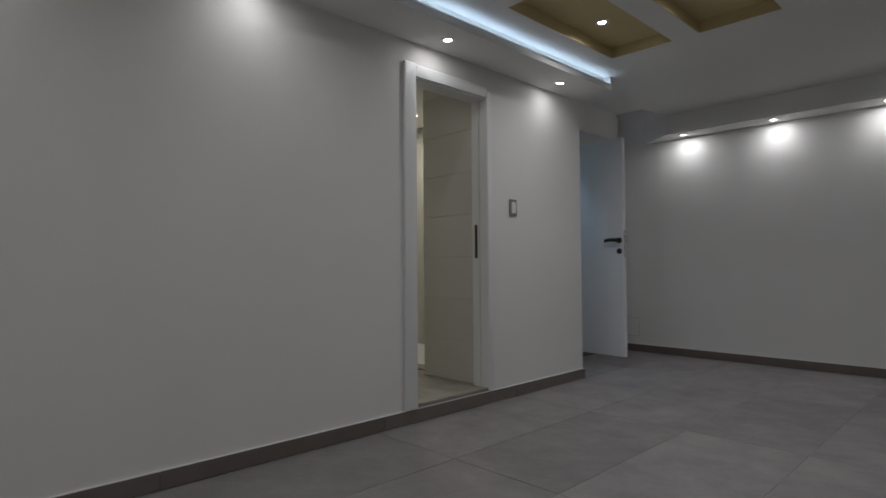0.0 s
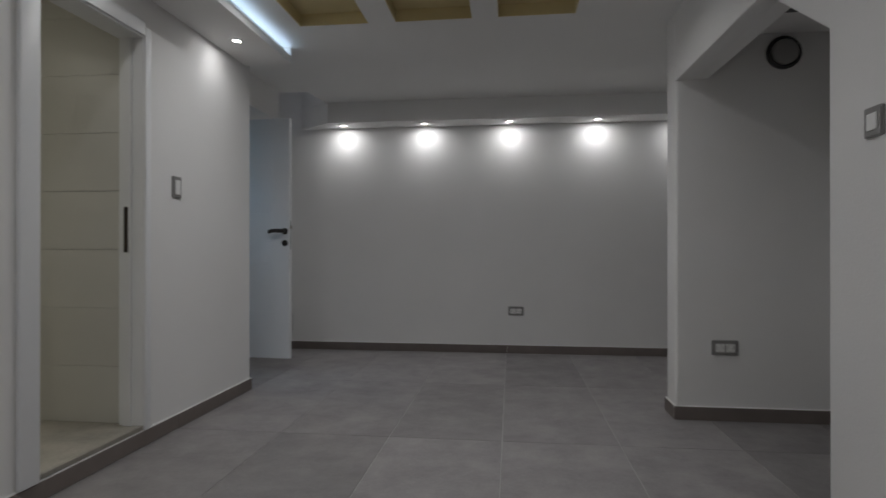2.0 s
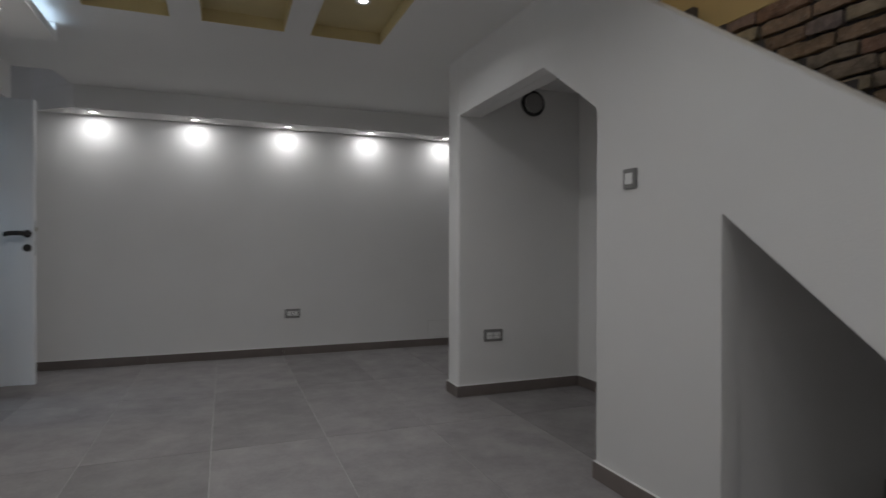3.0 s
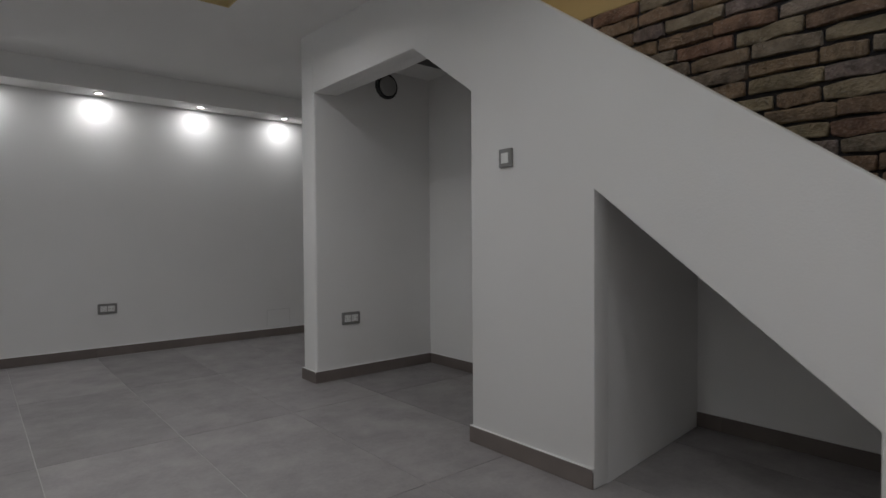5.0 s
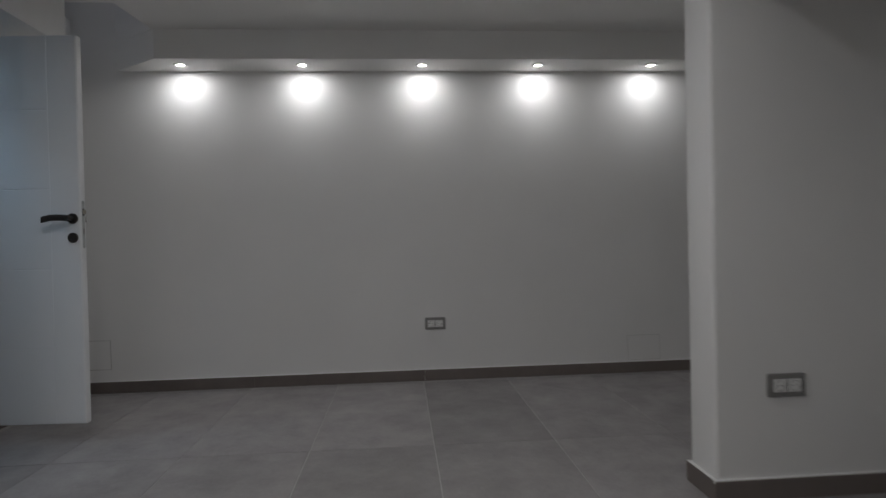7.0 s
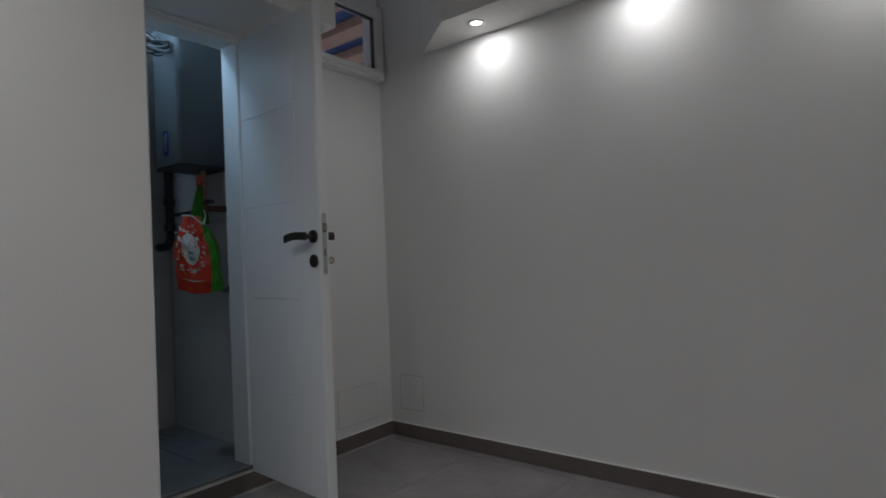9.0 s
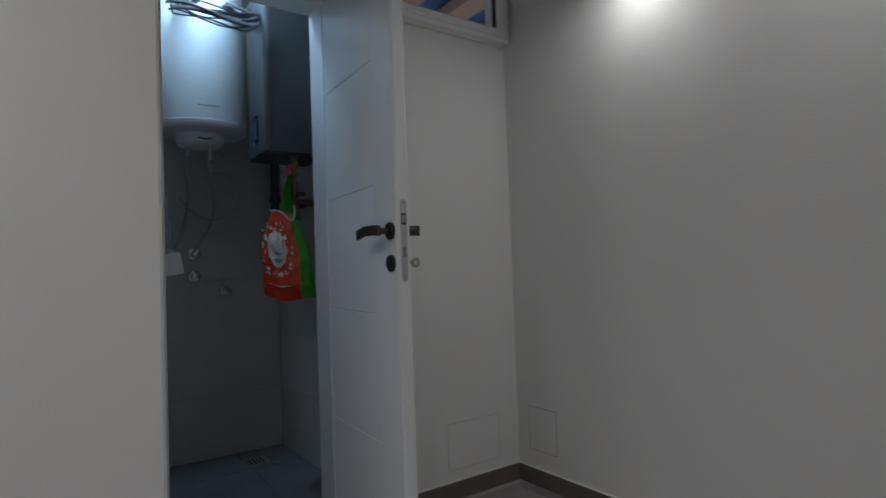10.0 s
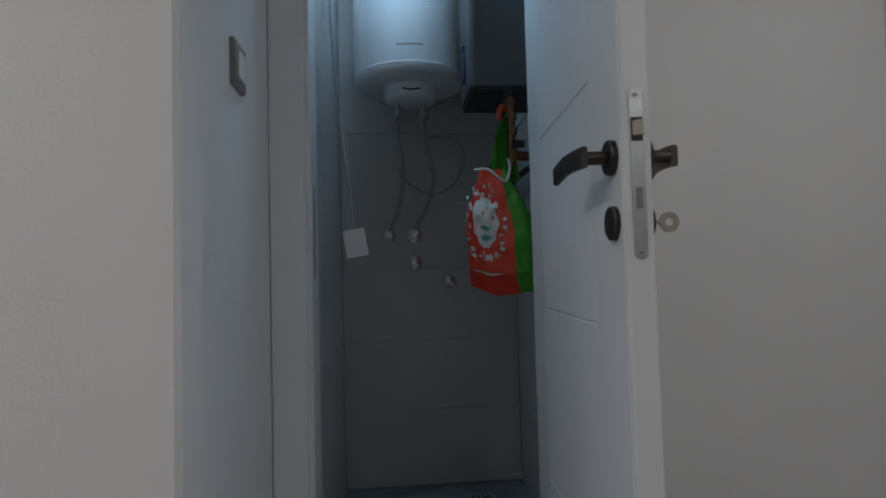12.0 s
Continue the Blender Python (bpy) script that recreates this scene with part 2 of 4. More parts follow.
def cyl(p0, p1, r0, r1=None, seg=24, bevel=0.0, bm=None):
    p0, p1 = Vector(p0), Vector(p1)
    r1 = r0 if r1 is None else r1
    made = bmesh.new()
    m = Matrix.Translation((p0 + p1) / 2) @ (p1 - p0).to_track_quat("Z", "Y").to_matrix().to_4x4()
    bmesh.ops.create_cone(made, cap_ends=True, segments=seg, radius1=r0, radius2=r1, depth=(p1 - p0).length, matrix=m)
    if bevel:
        rims = [e for e in made.edges if any(len(f.verts) > 4 for f in e.link_faces)]
        bmesh.ops.bevel(made, geom=rims, offset=bevel, segments=2, affect="EDGES", profile=0.5)
    return join(bm, made)


def lathe(profile, centre=(0, 0, 0), axis="Z", seg=40, bm=None, hollow=False):
    """A solid of revolution from (radius, height) pairs."""
    made = bmesh.new()
    rings = []
    for r, h in profile:
        ring = []
        for i in range(seg):
            a = 2 * math.pi * i / seg
            ring.append(made.verts.new((r * math.cos(a), r * math.sin(a), h)))
        rings.append(ring)
    for a, b in zip(rings, rings[1:] + rings[:1] if hollow else rings[1:]):
        for i in range(seg):
            made.faces.new((a[i], a[(i + 1) % seg], b[(i + 1) % seg], b[i]))
    if not hollow:
        made.faces.new(rings[0]), made.faces.new(rings[-1])
    turn = {"Z": Matrix(), "Y": Matrix.Rotation(math.pi / 2, 4, "X"), "X": Matrix.Rotation(math.pi / 2, 4, "Y")}[axis]
    made.transform(Matrix.Translation(centre) @ turn)
    return join(bm, made)


def prism(outline, axis, d0, d1, bevel=0.0, seg=2, bm=None):
    """An outline of (u, z) pairs pushed from d0 to d1 along x or y, or of (x, y) pairs along z."""
    def place(u, v, d):
        return {"x": (d, u, v), "y": (u, d, v), "z": (u, v, d)}[axis]
    made = bmesh.new()
    a = [made.verts.new(place(u, v, d0)) for u, v in outline]
    b = [made.verts.new(place(u, v, d1)) for u, v in outline]
    made.faces.new(a), made.faces.new(b[::-1])
    for i in range(len(a)):
        j = (i + 1) % len(a)
        made.faces.new((a[i], b[i], b[j], a[j]))
    bmesh.ops.recalc_face_normals(made, faces=made.faces)
    if bevel:
        bmesh.ops.bevel(made, geom=made.edges[:], offset=bevel, segments=seg, affect="EDGES", profile=0.5)
    return join(bm, made)


def tube(points, r, seg=10, steps=6, bm=None):
    """A round tube through the points, smoothed."""
    pts = [Vector(p) for p in points]
    path = []
    for i in range(len(pts) - 1):
        p0, p1, p2, p3 = pts[max(i - 1, 0)], pts[i], pts[i + 1], pts[min(i + 2, len(pts) - 1)]
        for k in range(steps):
            t = k / steps
            path.append(0.5 * ((2 * p1) + (p2 - p0) * t + (2 * p0 - 5 * p1 + 4 * p2 - p3) * t * t + (3 * p1 - p0 - 3 * p2 + p3) * t ** 3))
    path.append(pts[-1])
    made = bmesh.new()
    rings, side = [], None
    for i, c in enumerate(path):
        d = (path[min(i + 1, len(path) - 1)] - path[max(i - 1, 0)]).normalized()
        if side is None:
            side = d.orthogonal().normalized()
        side = (side - d * side.dot(d)).normalized()
        up = d.cross(side)
        rings.append([made.verts.new(c + r * (math.cos(2 * math.pi * k / seg) * side + math.sin(2 * math.pi * k / seg) * up)) for k in range(seg)])
    for a, b in zip(rings, rings[1:]):
        for k in range(seg):
            made.faces.new((a[k], a[(k + 1) % seg], b[(k + 1) % seg], b[k]))
    made.faces.new(rings[0]), made.faces.new(rings[-1])
    return join(bm, made)


# ---- the large structure ----
A_Y = 5.175          # end of the left wall
B_Y = 6.845          # back wall
NICHE_X = -0.60     # wall of the utility door
W = 2.903            # stair wall
STUB_X = 2.85        # end of the recess wall
PARAPET = 0.727


def stair_top(y):
    return 2.153 + PARAPET * (y - 3.0)


def stair_under(y):
    return 1.725 + 0.745 * (y - 3.25) if y > 2.54 else 1.196 + 0.79 * (y - 2.54)


RECESS_X, UNDER_X, LEAF_TURN, STUB_Y = 3.87, 3.96, -3.5, 4.785


# left wall with the shower room doorway
bm = box(-0.12, 0, -2.6, 3.27, 0, 2.6)
box(-0.12, 0, 3.27, 4.0, 2.14, 2.6, bm=bm)
box(-0.12, 0, 3.27, 4.0, 0, 0.095, bm=bm)
box(-0.12, 0, 4.0, A_Y - 0.02, 0, 2.6, bm=bm)
prism([(-0.12, A_Y - 0.02), (0, A_Y - 0.02), (0, A_Y - 0.008), (-0.008, A_Y), (-0.12, A_Y)], "z", 0, 2.6, bm=bm)
setting("wall_left", bm, wall_paint, "white plastered wall with a doorway to the shower room", "wall")
# return of the niche with the switch
setting("wall_niche_return", box(NICHE_X - 0.12, -0.12, A_Y - 0.1, A_Y, 0, 2.6), wall_paint, "narrow white return wall beside the utility doorway", "wall")
# niche wall with the utility doorway and the high window
WIN = (6.13, 6.832, 2.14, 2.585)
bm = box(NICHE_X - 0.12, NICHE_X, A_Y, 5.24, 0, 2.8)
box(NICHE_X - 0.12, NICHE_X, 5.24, 5.90, 2.15, 2.8, bm=bm)
box(NICHE_X - 0.12, NICHE_X, 5.24, 5.90, 0, 0.092, bm=bm)
box(NICHE_X - 0.12, NICHE_X, 5.90, WIN[0], 0, 2.8, bm=bm)
box(NICHE_X - 0.12, NICHE_X, WIN[0], WIN[1], 0, WIN[2], bm=bm)
box(NICHE_X - 0.12, NICHE_X, WIN[0], WIN[1], WIN[3], 2.8, bm=bm)
box(NICHE_X - 0.12, NICHE_X, WIN[1], B_Y, 0, 2.8, bm=bm)
setting("wall_niche", bm, wall_paint, "white wall with utility doorway and high window", "wall")
# header over the niche
setting("niche_header", box(NICHE_X, -0.19, A_Y, 6.14, 2.164, 2.6, bevel=0.004), wall_paint, "white boxed header above the utility doorway", "header")
setting("wall_back", box(NICHE_X - 0.12, 4.72, B_Y, B_Y + 0.12, 0, 2.9), wall_paint, "long white wall washed by downlights", "wall")
# boxed beam along the back wall with a cut end
beam = prism([(-0.25, B_Y), (0.115, 6.565), (4.6, 6.565), (4.6, B_Y)], "z", BEAM_Z, CEIL_Z, bevel=0.003)
setting("beam_back", beam, ceiling_paint, "white boxed beam with recessed downlights", "beam")
# stair wall
outline = [(0.1, 0), (1.62, 0), (1.62, stair_under(1.62)), (2.54, stair_under(2.54)), (2.54, 0), (3.25, 0), (3.25, stair_under(3.25)),
           (3.70, 2.045), (4.80, 2.015), (4.80, 3.6), (3.0, 3.6), (3.0, stair_top(3.0)), (0.1, stair_top(0.1))]
bm = prism([(3.29, stair_under(3.29)), (3.70, 2.046), (STUB_Y, 2.02), (STUB_Y, 2.3), (3.29, 2.3)], "x", W + 0.095, W + 0.18)
prism([(3.0, stair_top(3.0)), (4.28, 2.48), (4.28, 3.59), (3.0, 3.59)], "x", W + 0.095, W + 0.165, bm=bm)
prism(outline, "x", W, W + 0.1, bevel=0.006, bm=bm)
for v in bm.verts:
    v.co.x -= 0.034 * max(0.0, v.co.y - 3.28)   # the lintel leans in to meet the stub
setting("wall_stair", bm, wall_paint, "white stair wall with sloping parapet and two openings", "wall", smooth=True)
stub = prism([(STUB_X, STUB_Y), (4.6, STUB_Y), (4.6, 4.975), (STUB_X, 4.975)], "z", 0, 3.6, bevel=0.018, seg=4)
setting("wall_stub", stub, wall_paint, "white wall closing the recess under the stairs", "wall", smooth=True)
# recess: rear wall, raised ceiling behind the lintel, pillar side
setting("wall_recess_rear", prism([(2.72, 0), (STUB_Y, 0), (STUB_Y, 2.3), (3.98, 2.3), (2.72, stair_under(2.72) + 0.03)], "x", RECESS_X, 3.985), wall_paint, "white rear wall of the recess under the stairs", "wall")
bm = prism([(2.54, stair_under(2.541) + 0.004), (3.98, stair_under(3.98) + 0.004), (STUB_Y, stair_under(3.98) + 0.004), (STUB_Y, 2.36), (3.9, 2.36), (2.54, stair_under(2.54) + 0.16)], "x", W + 0.09, RECESS_X)
setting("recess_ceiling", bm, wall_paint, "white sloping underside of the stair", "ceiling")
bm = prism([(1.2, stair_under(1.2)), (2.54, stair_under(2.54)), (2.54, stair_under(2.54) + 0.16), (1.2, stair_under(1.2) + 0.16)], "x", W + 0.1, 4.03)
setting("stair_soffit", bm, wall_paint, "white sloping underside of the stair", "ceiling")
setting("wall_pillar_side", prism([(W + 0.09, 2.5402), (UNDER_X, 2.635), (UNDER_X, 2.73), (W + 0.09, 2.64)], "z", 0, stair_under(2.542) + 0.02), wall_paint, "white partition under the stair", "wall")
setting("wall_understair_rear", prism([(1.2, 0), (2.72, 0), (2.72, stair_under(2.72) + 0.03), (1.2, stair_under(1.2) + 0.03)], "x", UNDER_X, 4.03), wall_paint, "white rear wall under the stair", "wall")
setting("wall_understair_end", box(W + 0.1, UNDER_X, 1.2, 1.3, 0, 0.4), wall_paint, "white low end wall under the stair", "wall")
# closing walls behind and to the side
setting("wall_rear", box(-0.12, 4.72, -2.72, -2.6, 0, 4.3), wall_paint, "plain white wall", "wall")
setting("wall_right_front", box(4.03, 4.16, -2.6, STUB_Y, 0, 2.4), wall_paint, "plain white wall", "wall")
setting("wall_right_back", box(4.6, 4.72, STUB_Y, B_Y, 0, 2.9), wall_paint, "plain white wall", "wall")

# ceiling with three coffers a row (first three rows added, unseen), the window pocket and the stairwell left open
COFFERS = [(0.545, 0.99), (1.162, 1.64), (1.80, 2.262)]
CY0, CY1 = 3.555, 4.74
bm = box(-0.12, 2.9, CY1, 6.17, CEIL_Z, CEIL_Z + 0.2)
xs = [-0.12] + [v for c in COFFERS for v in c] + [2.9]
start = -2.6
for y0, y1 in COFFER_ROWS:
    box(-0.12, 2.9, start, y0, CEIL_Z, CEIL_Z + 0.2, bm=bm)
    for i in range(0, len(xs), 2):
        box(xs[i], xs[i + 1], y0, y1, CEIL_Z, CEIL_Z + 0.2, bm=bm)
    start = y1
box(2.9, 4.7, 4.87, 6.17, CEIL_Z, CEIL_Z + 0.2, bm=bm)
box(2.9, 4.2, -2.6, -0.6, CEIL_Z, CEIL_Z + 0.2, bm=bm)
prism([(0.06, 6.17), (4.7, 6.17), (4.7, B_Y), (-0.25, B_Y), (0.105, 6.565)], "z", CEIL_Z, CEIL_Z + 0.2, bm=bm)
box(NICHE_X, -0.12, A_Y, 6.17, CEIL_Z, CEIL_Z + 0.2, bm=bm)
setting("ceiling", bm, ceiling_paint, "white plasterboard ceiling with three coffers", "ceiling")
setting("pocket_ceiling", box(NICHE_X, 0.2, 6.0, B_Y, 2.72, 2.8), ceiling_paint, "raised white ceiling beside the high window", "ceiling")
# includes the added unseen rows, which only carry room-brightening lamps
for x0, x1, CY0, CY1 in [(*c, *r) for r in COFFER_ROWS for c in COFFERS]:
    bm = box(x0, x1, CY0, CY1, COFFER_Z, COFFER_Z + 0.05)
    e = 0.004
    box(x0, x0 + e, CY0, CY1, CEIL_Z + 0.001, COFFER_Z, bm=bm), box(x1 - e, x1, CY0, CY1, CEIL_Z + 0.001, COFFER_Z, bm=bm)
    box(x0 + e, x1 - e, CY0, CY0 + e, CEIL_Z + 0.001, COFFER_Z, bm=bm), box(x0 + e, x1 - e, CY1 - e, CY1, CEIL_Z + 0.001, COFFER_Z, bm=bm)
    setting("ceiling_coffer", bm, ochre_paint, "sunken ceiling coffer painted mottled ochre", "coffer")
# lighting soffit along the left wall
bm = box(0, 0.345, -2.6, 5.10, SOFFIT_Z, SOFFIT_Z + 0.035, bevel=0.002)
box(0, 0.295, -2.6, 5.10, SOFFIT_Z + 0.035, CEIL_Z, bm=bm)
box(0.337, 0.345, -2.6, 5.08, SOFFIT_Z + 0.034, SOFFIT_Z + 0.052, bm=bm)
box(0.295, 0.343, 5.08, 5.098, SOFFIT_Z + 0.034, CEIL_Z, bm=bm)
setting("soffit_left", bm, ceiling_paint, "dropped white soffit with downlights and a cove", "soffit")
led = tagged(mesh_object("led_strip", box(0.305, 0.328, -2.5, 5.075, SOFFIT_Z + 0.0352, SOFFIT_Z + 0.039), led_glow), "cool white glowing strip in the ceiling cove", "led strip")

# upper floor around the stairwell
setting("upper_wall_side", box(4.04, 4.16, -2.6, 4.97, 2.361, 4.3), stair_ochre, "ochre painted wall above the brick facing", "wall")
setting("upper_wall_end", box(W + 0.1, 4.04, 4.3, 4.4, 2.5, 4.3), stair_ochre, "ochre painted wall at the top of the stair", "wall")
setting("upper_wall_inner", box(W, W + 0.1, -2.6, 4.4, 3.6, 4.3), wall_paint, "white wall of the stairwell", "wall")
setting("upper_wall_low", box(W, W + 0.1, -2.6, -0.6, 2.65, 3.6), wall_paint, "white wall of the stairwell", "wall")
setting("upper_ceiling", box(W, 4.16, -2.6, 4.5, 4.3, 4.4), ceiling_paint, "white ceiling above the stairwell", "ceiling")

# utility room shell
UX0, UX1, UY0, UY1, UZ = -1.60, NICHE_X - 0.12, 5.262, 6.005, 0.108
setting("utility_wall_rear", box(UX0 - 0.1, UX0 - 0.008, UY0 - 0.1, UY1 + 0.1, 0, 2.6), light_grout, "tiled rear wall of the utility room", "wall")
setting("utility_wall_right", box(UX0, UX1, UY1 + 0.008, UY1 + 0.1, 0, 2.6), light_grout, "tiled side wall of the utility room", "wall")
setting("utility_wall_left", box(UX0, UX1, UY0 - 0.075, UY0 - 0.008, 0, 2.6), light_grout, "tiled side wall of the utility room", "wall")
setting("utility_ceiling", box(UX0 - 0.1, UX1 + 0.02, UY0 - 0.1, UY1 + 0.1, 2.52, 2.6), ceiling_paint, "white utility room ceiling", "ceiling")
setting("utility_floor", box(UX0 - 0.1, UX1 + 0.06, UY0 - 0.1, UY1 + 0.1, 0.0, UZ - 0.008), grout, "raised grey tiled utility floor", "floor")

# shower room shell
setting("shower_wall_right", box(-0.675, -0.12, 4.008, 4.1, 0, 2.4), light_grout, "cream tiled wall of the shower room", "wall")
setting("shower_wall_far", box(-2.1, -2.0, 2.0, 5.0, 0, 2.4), wall_tile, "cream tiled far wall of the shower room", "wall")
setting("shower_wall_alcove", box(-2.0, -0.68, 4.9, 5.0, 0, 2.4), wall_tile, "cream tiled alcove wall", "wall")
setting("shower_wall_alcove_side", box(-0.78, -0.68, 4.1, 4.9, 0, 2.4), wall_tile, "cream tiled alcove side wall", "wall")
setting("shower_wall_left", box(-2.0, -0.12, 2.0, 2.1, 0, 2.4), wall_tile, "cream tiled wall", "wall")
setting("shower_ceiling", box(-2.1, -0.12, 2.0, 5.0, 2.36, 2.44), ceiling_paint, "white shower room ceiling", "ceiling")
setting("shower_floor", box(-2.1, -0.012, 2.0, 5.0, 0.0, 0.105), bath_floor_tile, "pale stone-look shower room floor", "floor")

setting("floor", box(-0.7, 4.7, -2.7, B_Y + 0.1, -0.1, -0.0025), grout, "large grey cement-look porcelain tiles", "floor")

# ---- skirting ----
def tile_mesh(name, w, d, h, bevel, mat):
    b = box(-w / 2, w / 2, -d / 2, d / 2, -h, 0, bevel=bevel, seg=1)
    ob = mesh_object(name, b, mat)
    data = ob.data
    bpy.data.objects.remove(ob)
    return data


def skirting(name, runs, label):
    """White sealant beads as the base, short dark tile pieces as parts. Runs: (x0, y0, x1, y1, nx, ny), n pointing into the room, and the first piece's length."""
    bead = bmesh.new()
    todo = []
    for x0, y0, x1, y1, nx, ny, *lead in runs:
        length = math.hypot(x1 - x0, y1 - y0)
        ux, uy = (x1 - x0) / length, (y1 - y0) / length
        box(min(x0, x1, x0 + nx * 0.0085, x1 + nx * 0.0085), max(x0, x1, x0 + nx * 0.0085, x1 + nx * 0.0085),
            min(y0, y1, y0 + ny * 0.0085, y1 + ny * 0.0085), max(y0, y1, y0 + ny * 0.0085, y1 + ny * 0.0085), 0.070, 0.0828, bm=bead)
        at = 0.0
        while at < length - 0.01:
            step = min(lead[0] if lead and at == 0 else 1.207, length - at)
            todo.append((x0 + ux * (at + step / 2) + nx * 0.0055, y0 + uy * (at + step / 2) + ny * 0.0055, step, abs(ux) > abs(uy)))
            at += step
    base = setting(name, bead, white_plastic, label, "baseboard")
    meshes = {}
    for x, y, step, along_x in todo:
        key = (round(step, 3), along_x)
        if key not in meshes:
            h = step / 2 - 0.0007
            b = box(-h if along_x else -0.0055, h if along_x else 0.0055, -0.0055 if along_x else -h, 0.0055 if along_x else h, 0.0, 0.078, bevel=0.001, seg=1)
            ob = mesh_object("skirting_tile", b, tile_skirt)
            meshes[key] = ob.data
            bpy.data.objects.remove(ob)
        piece("skirting_tile", meshes[key], base, pose(x, y, 0.001))


def piece(name, data, parent, m):
    ob = new(name, data)
    ob.parent = parent
    ob.matrix_world = m
    return ob


skirting("baseboard_left", [(0, -2.6, 0, A_Y + 0.011, 1, 0, 0.84), (0, A_Y, NICHE_X, A_Y, 0, 1)], "dark grey tile skirting with white sealant line")
skirting("baseboard_niche", [(NICHE_X, A_Y + 0.011, NICHE_X, B_Y, 1, 0)], "dark grey tile skirting below the raised doorway")
skirting("baseboard_back", [(NICHE_X + 0.011, B_Y, 4.6, B_Y, 0, -1, 1.223)], "dark grey tile skirting along the back wall")
skirting("baseboard_recess", [(STUB_X - 0.011, STUB_Y, RECESS_X, STUB_Y, 0, -1), (STUB_X, STUB_Y, STUB_X, 4.986, -1, 0), (STUB_X, 4.975, 4.6, 4.975, 0, 1), (RECESS_X, 2.72, RECESS_X, STUB_Y - 0.011, -1, 0)],
         "dark grey tile skirting round the recess")
skirting("baseboard_stair", [(W, 2.543, W, 3.261, -1, 0), (W, 3.25, W + 0.1, 3.25, 0, 1), (W, 0.1, W, 1.61, -1, 0), (UNDER_X, 1.3, UNDER_X, 2.64, -1, 0)], "dark grey tile skirting of the stair wall")

# ---- downlights ----
def downlight():
    t = thing("downlight", pose(0, 0, 0), "white recessed downlight, switched on", "downlight", "recessed ceiling downlights")
    part("ring", lathe([(0.0235, -0.002), (0.031, -0.006), (0.041, -0.006), (0.046, -0.002), (0.046, 0.001), (0.0235, 0.001)], seg=32, hollow=True), white_plastic, t, "white trim ring", smooth=True)
    part("lens", lathe([(0.0233, -0.0015), (0.0233, 0.0005)], seg=32), lens_glow, t, "glowing lens")
    return t


first = downlight()
spots = [(x, y, BEAM_Z) for x, y in BACK_LIGHTS] + [(x, y, SOFFIT_Z) for x, y in LEFT_LIGHTS] + [(x, y, COFFER_Z) for x, y in COFFER_LIGHTS]
first.matrix_world = pose(*spots[0])
for s in spots[1:]:
    copy_thing(first, pose(*s))

# ---- switches and sockets, modelled facing -y ----
def rounded_plate(w, h, d0, d1, r=0.006):
    pts = []
    for cx, cz, a0 in ((w / 2 - r, h / 2 - r, 0), (-w / 2 + r, h / 2 - r, 90), (-w / 2 + r, -h / 2 + r, 180), (w / 2 - r, -h / 2 + r, 270)):
        for k in range(5):
            a = radians(a0 + 22.5 * k)
            pts.append((cx + r * math.cos(a), cz + r * math.sin(a)))
    return prism(pts, "y", d0, d1)


def light_switch(m, w=0.082, h=0.086):
    t = thing("light_switch", m, "grey framed light switch with a white rocker", "light switch", "wall light switches")
    part("frame", join(rounded_plate(w, h, -0.008, 0.0), rounded_plate(w - 0.008, h - 0.008, -0.0105, -0.008, 0.004)), grey_plastic, t, "grey plastic frame")
    part("rocker", box(-0.023, 0.023, -0.014, -0.0105, -h / 2 + 0.019, h / 2 - 0.019, bevel=0.002), white_plastic, t, "white rocker")
    return t


def double_socket(m):
    t = thing("wall_socket", m, "grey framed double wall socket with white inserts", "socket", "wall sockets")
    part("frame", join(rounded_plate(0.148, 0.088, -0.008, 0.0), rounded_plate(0.140, 0.080, -0.0105, -0.008, 0.004)), grey_plastic, t, "grey plastic frame")
    for dx in (-0.029, 0.029):
        insert = part("insert", box(dx - 0.0255, dx + 0.0255, -0.0125, -0.0105, -0.0245, 0.0245, bevel=0.0015), white_plastic, t, "white socket insert")
        part("well", lathe([(0.019, -0.0005), (0.0205, 0.001), (0.0205, 0.0012), (0.019, 0.0012)], (dx, -0.0128, 0), "Y", 24, hollow=True), grey_plastic, insert, "round socket well")
        for hx in (-0.0095, 0.0095):
            part("pin_hole", cyl((dx + hx, -0.0131, 0), (dx + hx, -0.0124, 0), 0.0026, seg=10), dark_plastic, insert, "dark pin hole")
    return t


light_switch(pose(0, 4.262, 1.361, 0, 0, 90), 0.08, 0.12)
light_switch(pose(W, 3.012, 1.370, 0, 0, -90))
light_switch(pose(-0.30, A_Y, 1.412, 0, 0, 180), 0.084, 0.092)
double_socket(pose(1.925, B_Y, 0.413))
double_socket(pose(3.128, STUB_Y, 0.431))

# round exhaust vent
t = thing("exhaust_vent", pose(3.452, STUB_Y, 2.155), "round dark-rimmed exhaust vent with grey cover disc", "vent")
part("rim", lathe([(0.070, 0.0), (0.094, 0.0), (0.096, 0.02), (0.084, 0.032), (0.074, 0.026), (0.070, 0.006)], axis="Y", seg=44, hollow=True), dark_plastic, t, "black rim", smooth=True)
part("cover_disc", lathe([(0.0, 0.046), (0.055, 0.045), (0.070, 0.040), (0.074, 0.034), (0.070, 0.028), (0.0, 0.028)], axis="Y", seg=44), vent_grey, t, "grey cover disc", smooth=True)
part("stem", cyl((0, 0, 0), (0, -0.03, 0), 0.02), dark_plastic, t)

